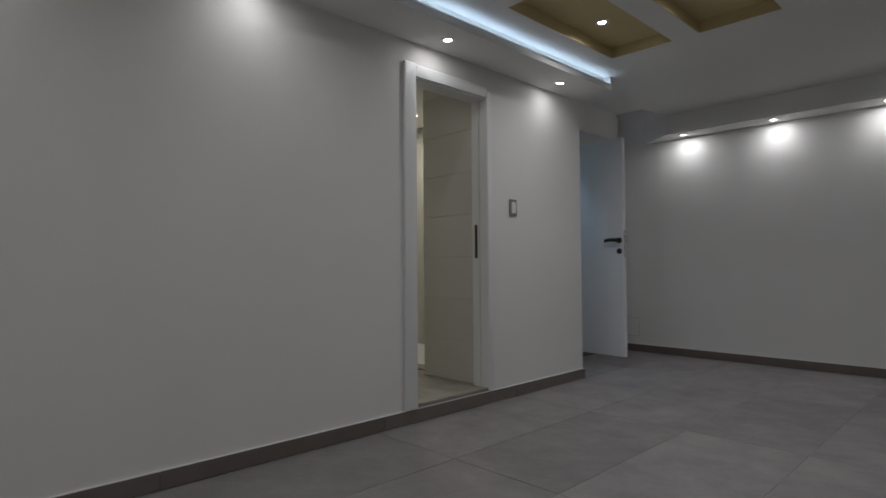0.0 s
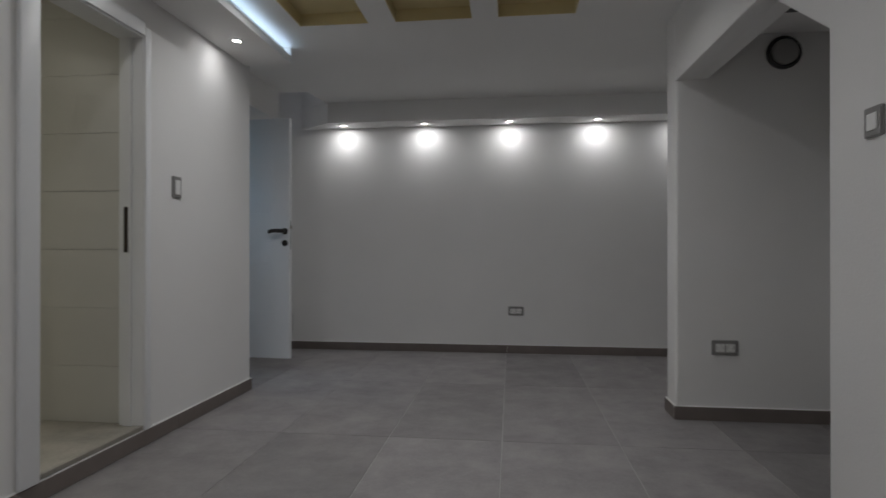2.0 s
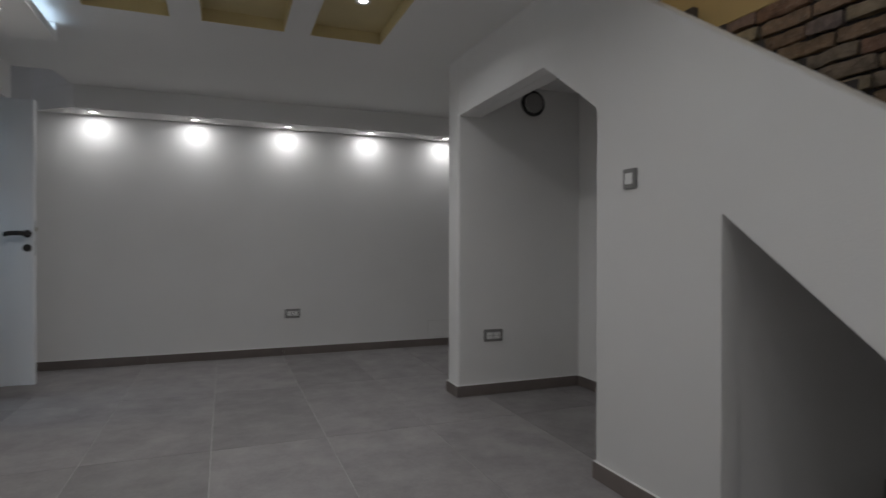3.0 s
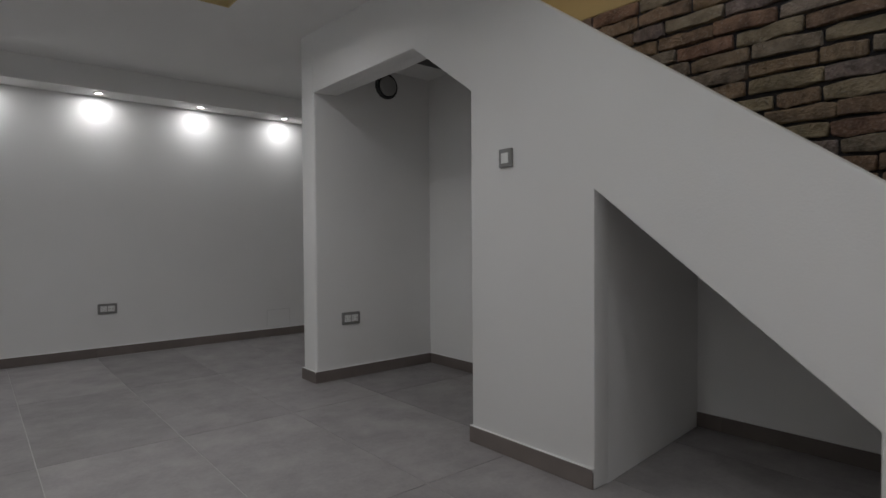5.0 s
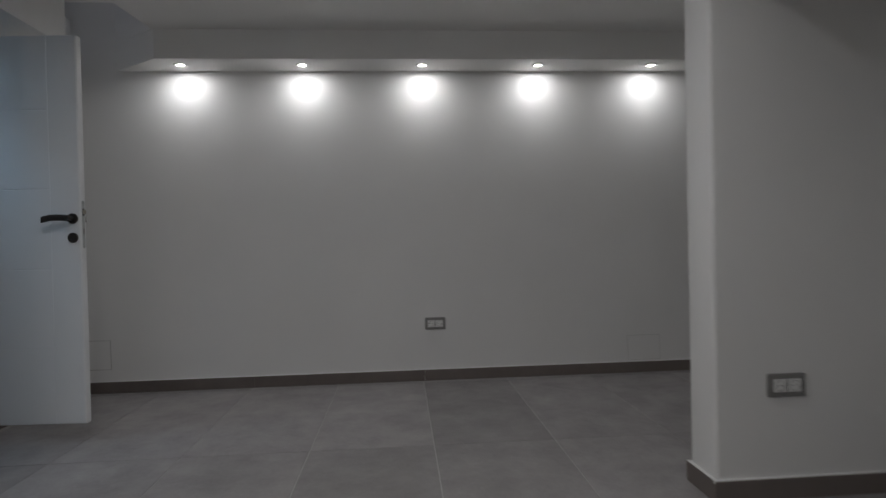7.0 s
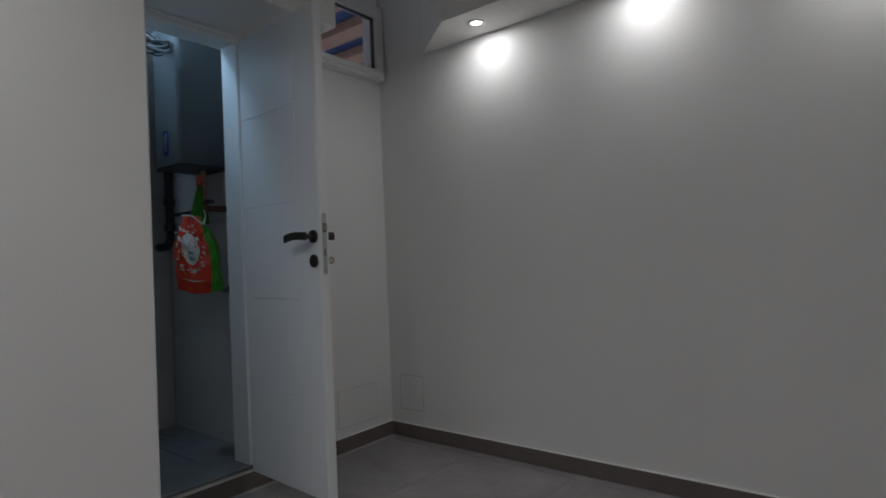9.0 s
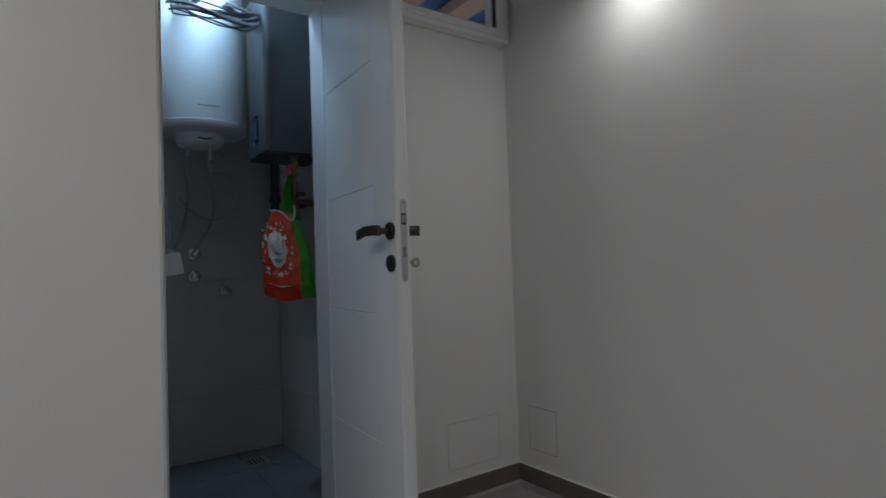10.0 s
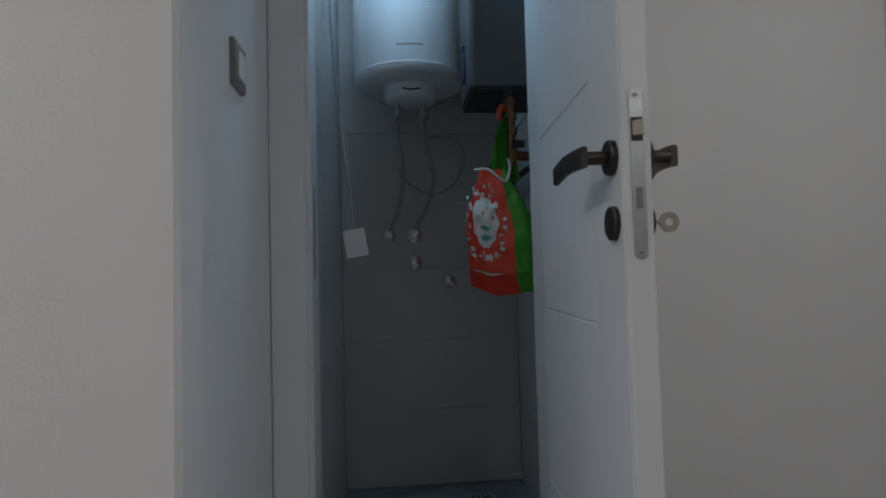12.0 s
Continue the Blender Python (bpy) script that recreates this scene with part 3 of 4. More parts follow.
# flush access panels
def access_panel(w, h, m, label, gap):
    t = thing("access_panel", m, label, "access panel", "flush access panels")
    part("gap", join(box(-w / 2 - 0.002, w / 2 + 0.002, -0.0008, 0.0, -h / 2 - 0.002, -h / 2), join(box(-w / 2 - 0.002, w / 2 + 0.002, -0.0008, 0.0, h / 2, h / 2 + 0.002),
         join(box(-w / 2 - 0.002, -w / 2, -0.0008, 0.0, -h / 2, h / 2), box(w / 2, w / 2 + 0.002, -0.0008, 0.0, -h / 2, h / 2)))), gap, t, "thin gap")
    part("panel", box(-w / 2, w / 2, -0.0012, 0.0, -h / 2, h / 2), wall_paint, t)


access_panel(0.30, 0.205, pose(NICHE_X, 6.57, 0.233, 0, 0, 90), "white flush access panel low on the wall", light_grout)
access_panel(0.175, 0.20, pose(-0.432, B_Y, 0.266), "white flush access panel beside the corner", tile_skirt)
access_panel(0.245, 0.18, pose(3.482, B_Y, 0.185), "white flush access panel above the skirting", light_grout)

# ---- doors ----
# frame of the shower room doorway
t = tagged(new("door_1"), "white lacquered door frame of an open doorway", "door frame", kind="structure")
part("jamb", box(-0.13, 0.004, 3.27, 3.325, 0.105, 2.14, bevel=0.002), white_lacquer, t)
right_jamb = part("jamb", box(-0.13, 0.004, 3.97, 4.0, 0.105, 2.14, bevel=0.002), white_lacquer, t)
part("head", box(-0.13, 0.004, 3.325, 3.97, 2.095, 2.14, bevel=0.002), white_lacquer, t)
part("architrave", box(0.0, 0.022, 3.222, 3.318, 0.082, 2.185, bevel=0.007, seg=3), white_lacquer, t, smooth=True)
part("architrave", box(0.0, 0.018, 3.972, 4.018, 0.082, 2.15, bevel=0.006, seg=3), white_lacquer, t, smooth=True)
part("architrave", box(0.0, 0.016, 3.319, 3.971, 2.105, 2.18, bevel=0.005, seg=3), white_lacquer, t, smooth=True)
part("stop", box(-0.10, -0.055, 3.958, 3.97, 0.105, 2.095, bevel=0.002), white_lacquer, t)
part("stop", box(-0.10, -0.055, 3.325, 3.337, 0.105, 2.095, bevel=0.002), white_lacquer, t)
part("strike_plate", box(-0.092, -0.07, 3.9535, 3.9575, 0.995, 1.228, bevel=0.001, seg=1), bronze, right_jamb, "steel strike plate")
part("threshold", box(-0.012, 0.006, 3.27, 4.0, 0.085, 0.107, bevel=0.003), bath_floor_tile, t, "pale threshold strip")

# frame of the utility doorway
FX = NICHE_X
t = tagged(new("door_2"), "white lacquered door frame round the utility doorway", "door frame", kind="structure")
left_jamb = part("jamb", box(FX - 0.125, FX + 0.006, 5.24, 5.275, UZ - 0.006, 2.148, bevel=0.003), white_lacquer, t)
part("jamb", box(FX - 0.125, FX + 0.006, 5.862, 5.90, UZ - 0.006, 2.148, bevel=0.003), white_lacquer, t)
part("head", box(FX - 0.125, FX + 0.006, 5.275, 5.862, 2.126, 2.15, bevel=0.003), white_lacquer, t)
part("architrave", box(FX, FX + 0.016, 5.176, 5.262, 0.082, 2.163, bevel=0.005, seg=3), white_lacquer, t, smooth=True)
part("architrave", box(FX, FX + 0.016, 5.875, 5.95, 0.082, 2.163, bevel=0.005, seg=3), white_lacquer, t, smooth=True)
part("architrave", box(FX, FX + 0.014, 5.263, 5.874, 2.118, 2.163, bevel=0.004, seg=3, bm=box(FX, FX + 0.022, 5.263, 5.874, 2.146, 2.163, bevel=0.004, seg=3)), white_lacquer, t, smooth=True)
part("strike_plate", box(FX - 0.05, FX - 0.028, 5.274, 5.2775, 0.99, 1.23, bevel=0.001, seg=1), steel, left_jamb, "steel strike plate")
part("threshold", box(FX - 0.12, FX + 0.012, 5.24, 5.90, UZ - 0.012, UZ + 0.004, bevel=0.003), utility_floor_tile, t, "grey tile threshold")

# open door leaf; its own axes: x along the leaf from the hinge, y through it, z up
LEAF = pose(-0.542, 5.8415, 0.0, 0, 0, LEAF_TURN)
LW, LT, LZ0, LZ1 = 0.584, 0.044, 0.10, 2.112
leaf = thing("utility_door", LEAF, "white lacquered grooved door standing wide open", "door")
bm = box(0.0, LW, 0.003, LT, LZ0, LZ1, bevel=0.004, seg=3)
cuts = [LZ0] + [v for z in (0.497, 0.906, 1.32, 1.73) for v in (z - 0.002, z + 0.002)] + [LZ1]
for a, b in zip(cuts[::2], cuts[1::2]):
    box(0.004, 0.432, 0.0, 0.004, a + (0.004 if a == LZ0 else 0), b - (0.004 if b == LZ1 else 0), bevel=0.0012, seg=1, bm=bm)
box(0.432, LW - 0.004, 0.0, 0.004, LZ0 + 0.004, LZ1 - 0.004, bevel=0.0012, seg=1, bm=bm)
part("leaf", bm, white_lacquer, leaf)


def lever(side):
    """Rose and lever; side -1 is the face towards the living room."""
    y0 = 0.0 if side < 0 else LT
    rose = part("rose", lathe([(0.0, 0.0), (0.027, 0.0), (0.027, 0.007), (0.025, 0.010), (0.0, 0.010)], (0.545, y0, 1.165), "Y", 36) if side < 0
                else lathe([(0.0, 0.0), (0.027, 0.0), (0.027, -0.007), (0.025, -0.010), (0.0, -0.010)], (0.545, y0, 1.165), "Y", 36), bronze, leaf, "dark bronze round rose", smooth=True)
    part("neck", cyl((0.545, y0 + side * 0.008, 1.165), (0.545, y0 + side * 0.042, 1.165), 0.0105, seg=20), bronze, rose, smooth=True)
    n, made = 14, bmesh.new()
    rings = []
    for i in range(n + 1):
        s = i / n
        x = 0.555 - 0.132 * s
        y = y0 + side * (0.046 + 0.012 * s * s)
        z = 1.165 + 0.004 * math.sin(s * 3.0) - 0.007 * max(0, s - 0.72) / 0.28
        hh, tt = 0.0162 - 0.0005 * s, 0.0055
        rings.append([made.verts.new((x, y + a * tt, z + b * hh)) for a, b in ((-1, -0.8), (-0.6, -1), (0.6, -1), (1, -0.8), (1, 0.8), (0.6, 1), (-0.6, 1), (-1, 0.8))])
    for a, b in zip(rings, rings[1:]):
        for k in range(8):
            made.faces.new((a[k], a[(k + 1) % 8], b[(k + 1) % 8], b[k]))
    made.faces.new(rings[0]), made.faces.new(rings[-1])
    part("lever", made, bronze, rose, "brushed dark bronze lever", smooth=True)
    esc = part("escutcheon", lathe([(0.0, 0.0), (0.026, 0.0), (0.026, 0.007), (0.024, 0.009), (0.0, 0.009)], (0.545, y0, 1.066), "Y", 36) if side < 0
               else lathe([(0.0, 0.0), (0.026, 0.0), (0.026, -0.007), (0.024, -0.009), (0.0, -0.009)], (0.545, y0, 1.066), "Y", 36), bronze, leaf, "dark bronze key rose", smooth=True)
    if side < 0:
        part("keyhole", box(0.543, 0.547, y0 - 0.0098, y0 - 0.0088, 1.051, 1.067, bevel=0.0004, seg=1), dark_plastic, esc, "dark keyhole")


lever(-1), lever(1)
ym = LT / 2 + 0.001
pts = [(ym + 0.0105 * math.cos(radians(a)), (1.2545 if a <= 180 else 1.0145) - 0.006 * (1 if a <= 180 else -1) + 0.0105 * math.sin(radians(a))) for a in range(0, 360, 20)]
plate = part("lock_plate", prism(pts, "x", LW - 0.002, LW + 0.0015), steel, leaf, "galvanised steel lock plate")
part("latch", prism([(LW - 0.004, ym - 0.007), (LW + 0.002, ym - 0.007), (LW + 0.013, ym + 0.006), (LW - 0.004, ym + 0.006)], "z", 1.188, 1.211, bevel=0.001, seg=1), key_nickel, plate, "bevelled latch bolt")
part("latch_slot", box(LW + 0.001, LW + 0.0019, ym - 0.0085, ym + 0.0085, 1.181, 1.216), dark_plastic, plate, "dark slot")
part("bolt_slot", box(LW + 0.001, LW + 0.0019, ym - 0.005, ym + 0.005, 1.083, 1.114), grey_plastic, plate, "retracted deadbolt")
for z in (1.249, 1.020):
    screw = part("screw", lathe([(0.0, 0.0), (0.0045, 0.0), (0.0045, 0.0008), (0.0, 0.0012)], (LW + 0.0015, ym, z), "X", 16), steel, plate)
    part("screw_slot", box(LW + 0.0022, LW + 0.003, ym - 0.0028, ym + 0.0028, z - 0.0006, z + 0.0006), dark_plastic, screw)
t = thing("door_key", LEAF @ pose(0.545, LT + 0.009, 1.066), "nickel key standing in the door lock", "key")
part("shank", cyl((0, -0.006, 0), (0, 0.016, 0), 0.003, seg=12), key_nickel, t)
bow = lathe([(0.006, -0.0012), (0.0155, -0.0014), (0.0155, 0.0014), (0.006, 0.0012)], (0, 0.029, 0.0), "X", 28, hollow=True)
part("bow", bow, key_nickel, t, "round key bow", smooth=False)

# ---- high window beside the corner ----
t = tagged(new("window_1"), "small white plastic window set high, dark outside", "window", kind="structure")
y0, y1, z0, z1 = WIN
fx = NICHE_X + 0.03
def ring_frame(ya, yb, za, zb, w, xa, xb, bevel=0.004, low=None):
    low = low or w
    b = box(xa, xb, ya, yb, za, za + low, bevel=bevel)
    box(xa, xb, ya, yb, zb - w, zb, bevel=bevel, bm=b)
    box(xa, xb, ya, ya + w, za + low - 0.004, zb - w + 0.004, bevel=bevel, bm=b)
    return box(xa, xb, yb - w, yb, za + low - 0.004, zb - w + 0.004, bevel=bevel, bm=b)
part("window_frame", ring_frame(y0, y1, z0, z1, 0.035, fx - 0.03, fx + 0.03, low=0.026), white_plastic, t)
sash = part("sash", ring_frame(y0 + 0.028, y1 - 0.028, z0 + 0.020, z1 - 0.028, 0.055, fx - 0.02, fx + 0.045, 0.006, low=0.034), white_plastic, t, "white sash")
part("gasket", ring_frame(y0 + 0.080, y1 - 0.080, z0 + 0.051, z1 - 0.080, 0.006, fx + 0.0, fx + 0.03, 0.001), dark_plastic, sash, "black rubber gasket")
pane = part("pane", box(fx + 0.008, fx + 0.014, y0 + 0.08, y1 - 0.08, z0 + 0.051, z1 - 0.08), window_glass, t, "clear glass pane")
pane.visible_shadow = False

# canopy outside the window: joists under a blue sheet
setting("canopy_ground", box(-5.2, NICHE_X - 0.12, 6.0, 9.6, 1.6, 1.7), grout, "concrete ground outside the window", "ground")
canopy = thing("canopy", pose(-2.0, 7.0, 1.7), "outdoor canopy of pinkish joists under blue sheeting", "canopy")
bm = bmesh.new()
bmesh.ops.create_grid(bm, x_segments=40, y_segments=40, size=1.0)
for v in bm.verts:
    u, w = v.co.x, v.co.y
    v.co = Vector((u * 1.9 - 0.58, w * 1.3 + 0.35, 1.175 + 0.012 * noise.noise(Vector((u * 4, w * 4, 1.0))) + 0.004 * math.sin(u * 17 + w * 6)))
bmesh.ops.solidify(bm, geom=bm.faces[:], thickness=0.003)
part("sheet", bm, blue_sheet, canopy, "blue plastic sheet", smooth=True)
for k in range(7):
    y = -0.92 + 0.41 * k
    part("joist", box(-2.48, 1.278, y - 0.085, y + 0.085, 1.085, 1.16, bevel=0.004), plank_wood, canopy, "pinkish wooden joist")
for x, y in ((-2.35, -0.92), (-2.35, 1.54)):
    part("post", box(x - 0.045, x + 0.045, y - 0.045, y + 0.045, 0.0, 1.085, bevel=0.004), plank_wood, canopy)

# ---- stair, bricks ----
stairs = tagged(new("staircase"), "straight stair with dark stone treads beside brick", "staircase", kind="structure")
RISE, RUN, S0 = 0.171, 0.2395, 0.6915
pts = [(S0, 0.0)]
for k in range(1, 14):
    y = S0 + (k - 1) * RUN
    pts += [(y, RISE * k - 0.03), (y + RUN, RISE * k - 0.03)]
end_y = S0 + 13 * RUN
pts += [(end_y, 2.3), (1.4, stair_under(1.4) + 0.165), (1.2, 0.5), (1.2, 0.0)]
part("flight", prism(pts, "x", W + 0.103, 4.028), wall_paint, stairs, "white plastered flight")
for k in range(1, 14):
    y = S0 + (k - 1) * RUN
    part("tread", box(W + 0.103, 3.985, y - 0.02, y + RUN - 0.002, RISE * k - 0.028, RISE * k, bevel=0.003), stair_stone, stairs, "dark stone tread")
    part("riser", box(W + 0.103, 3.985, y - 0.008, y - 0.001, RISE * (k - 1), RISE * k - 0.029), stair_stone, stairs)
    part("skirting_tile", box(3.948, 3.992, y + 0.0, y + RUN * 0.98 - 0.086, RISE * k + 0.001, RISE * k + 0.13, bevel=0.001, seg=1), stair_stone, stairs, "dark stone stair skirting")
    part("skirting_tile", box(3.948, 3.992, y - 0.085, y - 0.001, RISE * (k - 1) + 0.131, RISE * k + 0.13, bevel=0.001, seg=1), stair_stone, stairs, "dark stone stair skirting")
part("skirting_tile", box(3.948, 3.992, end_y - 0.085, 4.29, RISE * 14 + 0.001, RISE * 14 + 0.15, bevel=0.001, seg=1), stair_stone, stairs, "dark stone stair skirting")
setting("upper_landing", box(W + 0.103, 4.04, end_y, 4.3, 2.2, RISE * 14), stair_stone, "dark stone landing at the top of the stair", "landing")

BRICK_TOP = 2.362
brick_wall = setting("wall_brick", box(3.992, 4.04, -0.6, 4.3, 0.0, BRICK_TOP), mortar, "old reclaimed brick facing with deep dark joints", "wall")
setting("brick_ledge", box(3.978, 4.04, -0.6, 4.3, BRICK_TOP, BRICK_TOP + 0.016, bevel=0.003), stair_ochre, "thin ochre ledge on top of the bricks", "ledge")


def brick_mesh(seed):
    rng = random.Random(seed)
    b = bmesh.new()
    bmesh.ops.create_cube(b, size=1)
    bmesh.ops.subdivide_edges(b, edges=[e for e in b.edges if abs((e.verts[0].co - e.verts[1].co).y) > 0.5], cuts=4)
    for v in b.verts:
        endness = abs(v.co.y) * 2
        v.co.x *= 0.042 * (1.0 - 0.12 * endness ** 8)
        v.co.y *= 0.293
        v.co.z *= 0.069 * (1.0 - 0.07 * endness ** 8)
        v.co += Vector((rng.uniform(-0.0055, 0.0055), rng.uniform(-0.006, 0.006), rng.uniform(-0.0055, 0.0055)))
    bmesh.ops.bevel(b, geom=[e for e in b.edges if e.calc_face_angle(0) > 0.8], offset=0.0045, segments=1, affect="EDGES", profile=0.5)
    ob = mesh_object("brick", b, brick_clay, smooth=True)
    data = ob.data
    bpy.data.objects.remove(ob)
    return data


bricks = [brick_mesh(s) for s in range(8)]
rng = random.Random(5)
PITCH = 0.0836
for row in range(0, 28):
    z = BRICK_TOP - PITCH * (row + 0.5)
    y = 0.35 + (0.15 if row % 2 else 0.0) + rng.uniform(-0.03, 0.03)
    while y < 3.9:
        wide = rng.choice((1.0, 1.0, 1.0, 0.92, 1.08, 0.6 if rng.random() < 0.35 else 1.0))
        y += 0.146 * wide
        step_z = RISE * max(0, math.floor((y + 0.02 - S0) / RUN) + 1)
        if z > step_z + 0.09:
            piece("brick", rng.choice(bricks), brick_wall, pose(3.984 + rng.uniform(-0.006, 0.005), y, z + rng.uniform(-0.003, 0.003), rng.uniform(-1.6, 1.6), rng.choice((0, 180)), 0) @ Matrix.Diagonal((1, wide, rng.uniform(0.93, 1.06), 1)))
        y += 0.146 * wide + rng.uniform(0.012, 0.022)

# ---- utility room ----
def wall_tiles(parent, axis, fixed, lo, hi, z0, z1, width, height, first_z, first_u, mat, proud):
    """Tiles on an upright wall; axis is the one along the wall, proud the way they face."""
    meshes, z = {}, first_z
    while z < z1 - 0.01:
        za, zb = max(z, z0), min(z + height, z1)
        u = first_u
        while u < hi - 0.005:
            ua, ub = max(u, lo), min(u + width, hi)
            if ub - ua > 0.02 and zb - za > 0.02:
                key = (round(ub - ua, 3), round(zb - za, 3))
                if key not in meshes:
                    w, h = key[0] / 2 - 0.0009, key[1] / 2 - 0.0009
                    b = box(-w, w, -0.004, 0.004, -h, h, bevel=0.001, seg=1) if axis == "x" else box(-0.004, 0.004, -w, w, -h, h, bevel=0.001, seg=1)
                    ob = mesh_object("tile", b, mat)
                    meshes[key] = ob.data
                    bpy.data.objects.remove(ob)
                c = (ua + ub) / 2
                at = (c, fixed + proud * 0.004, (za + zb) / 2) if axis == "x" else (fixed + proud * 0.004, c, (za + zb) / 2)
                piece("tile", meshes[key], parent, pose(*at))
            u += width
        z += height


get = bpy.data.objects
wall_tiles(get["utility_wall_rear"], "y", UX0 - 0.008, UY0, UY1, UZ, 2.52, 0.9, 0.295, -0.165, 5.15, grey_wall_tile, 1)
wall_tiles(get["utility_wall_right"], "x", UY1 + 0.008, UX0, UX1, UZ, 2.52, 0.6, 0.295, -0.16, -1.58, grey_wall_tile, -1)
wall_tiles(get["utility_wall_left"], "x", UY0 - 0.008, UX0, UX1, UZ, 2.52, 0.6, 0.295, -0.16, -1.58, grey_wall_tile, 1)
wall_tiles(get["shower_wall_right"], "x", 4.008, -0.675, -0.12, 0.105, 2.36, 0.6, 0.305, 0.095, -0.70, wall_tile, -1)
for x0, x1 in ((UX0, -1.30), (-1.30, UX1 + 0.06)):
    for y0, y1 in ((UY0, 5.75), (5.75, UY1)):
        data = tile_mesh("tile", x1 - x0 - 0.003, y1 - y0 - 0.003, 0.009, 0.0008, utility_floor_tile)
        piece("tile", data, get["utility_floor"], pose((x0 + x1) / 2, (y0 + y1) / 2, UZ))
t = thing("floor_drain", pose(-1.40, 5.80, UZ + 0.001), "square stainless floor drain with slots", "drain")
part("frame", join(box(-0.055, 0.055, -0.055, -0.046, 0, 0.003), join(box(-0.055, 0.055, 0.046, 0.055, 0, 0.003), join(box(-0.055, -0.046, -0.046, 0.046, 0, 0.003), box(0.046, 0.055, -0.046, 0.046, 0, 0.003)))), steel, t)
part("well", box(-0.046, 0.046, -0.046, 0.046, 0.0002, 0.0008), dark_plastic, t, "dark drain well")
for k in range(5):
    part("bar", box(-0.045, 0.045, -0.037 + k * 0.0185 - 0.004, -0.037 + k * 0.0185 + 0.004, 0.001, 0.003, bevel=0.0006, seg=1), steel, t)

# storage water heater on the rear wall
BX, BY, BR = -1.345, 5.556, 0.214
t = thing("water_heater", pose(BX, BY, 1.74), "white cylindrical storage water heater on the wall", "water heater")
part("tank", lathe([(0.0, -0.030), (0.12, -0.029), (0.192, -0.024), (0.204, -0.019), (BR - 0.002, -0.010), (BR, 0.0), (BR, 0.60), (0.204, 0.635), (0.15, 0.655), (0.0, 0.66)], seg=64), heater_white, t, smooth=True)
part("seam", lathe([(BR - 0.001, 0.0), (BR + 0.0015, 0.002), (BR + 0.0015, 0.008), (BR - 0.001, 0.010)], seg=64, hollow=True), heater_white, t, "rolled rim", smooth=True)
cap = part("cap", lathe([(0.0, -0.084), (0.080, -0.082), (0.097, -0.075), (0.104, -0.062), (0.109, -0.026), (0.0, -0.026)], seg=48), heater_white, t, "white bottom cover", smooth=True)
part("grip_slot", tube([(0.100, -0.032, -0.053), (0.104, -0.016, -0.058), (0.1055, 0.0, -0.060), (0.104, 0.016, -0.058), (0.100, 0.032, -0.053)], 0.0035, 8, 4), dark_plastic, cap, "dark curved slot")
for k in range(8):
    a = radians(-13 + k * 3.2)
    part("logo_bar", box(-0.0008, 0.0008, -0.0042, 0.0042, 0.064, 0.070), grey_plastic, t).matrix_local = Matrix.Rotation(a, 4, "Z") @ Matrix.Translation((BR + 0.0008, 0, 0))
part("bracket", box(-0.27, -0.18, -0.12, 0.12, 0.45, 0.52), steel, t, "wall bracket")
part("bracket", box(-0.27, -0.18, -0.12, 0.12, 0.12, 0.18), steel, t, "wall bracket")
for dy in (-0.05, 0.05):
    part("outlet", cyl((-0.02, dy, -0.125), (-0.02, dy, -0.08), 0.011, seg=16), steel, t, "threaded outlet", smooth=True)
part("safety_valve", join(cyl((-0.02, 0.05, -0.135), (-0.02, 0.05, -0.105), 0.015, seg=16), cyl((-0.02, 0.05, -0.12), (-0.02, 0.10, -0.115), 0.008, seg=12)), steel, t, "safety valve", smooth=True)

# hoses and valves
WALLX = UX0
def valve(y, z, label, r=0.026):
    v = thing("pipe_valve", pose(WALLX, y, z), label, "valve", "chrome valves on the rear wall")
    part("flange", lathe([(0.0, 0.0), (r, 0.0), (r * 0.93, 0.008), (r * 0.6, 0.012), (0.0, 0.012)], (0.0, 0, 0), "X", 28), chrome, v, smooth=True)
    part("body", cyl((0.008, 0, 0), (0.05, 0, 0), 0.015, seg=18, bevel=0.002), chrome, v, smooth=True)
    part("knob", cyl((0.046, 0, 0), (0.07, 0, 0), 0.022, seg=10, bevel=0.004), chrome, v, "faceted knob", smooth=True)
    return v


valve(5.459, 1.159, "chrome angle valve feeding the heater hose", 0.03)
valve(5.57, 1.160, "chrome angle valve feeding the heater hose", 0.034)
valve(5.568, 1.045, "chrome capped stop valve below the others", 0.032)
valve(5.718, 0.963, "small chrome outlet cap on the tiles", 0.028)
def hose(name, pts, r, mat, label):
    o = mesh_object(name, tube(pts, r, 10, 8), mat, smooth=True)
    return tagged(o, label, "hose")


hose("supply_hose", [(BX - 0.02, 5.498, 1.643), (-1.385, 5.501, 1.558), (-1.465, 5.523, 1.424), (-1.525, 5.508, 1.284), (-1.560, 5.478, 1.204), (-1.570, 5.463, 1.172)], 0.0088, braid, "grey braided supply hose hanging from the heater")
hose("supply_hose", [(BX - 0.02, 5.598, 1.618), (-1.385, 5.608, 1.528), (-1.465, 5.648, 1.404), (-1.525, 5.633, 1.294), (-1.560, 5.588, 1.214), (-1.570, 5.568, 1.172)], 0.0088, braid, "grey braided supply hose hanging from the heater")
hose("drain_hose", [(BX - 0.02, 5.648, 1.630), (-1.425, 5.618, 1.608), (-1.505, 5.628, 1.568), (-1.545, 5.738, 1.568), (-1.555, 5.788, 1.494), (-1.555, 5.738, 1.374), (-1.555, 5.648, 1.334), (-1.555, 5.558, 1.374), (-1.555, 5.498, 1.444)], 0.005, braid, "thin dark drain hose curling on the wall")

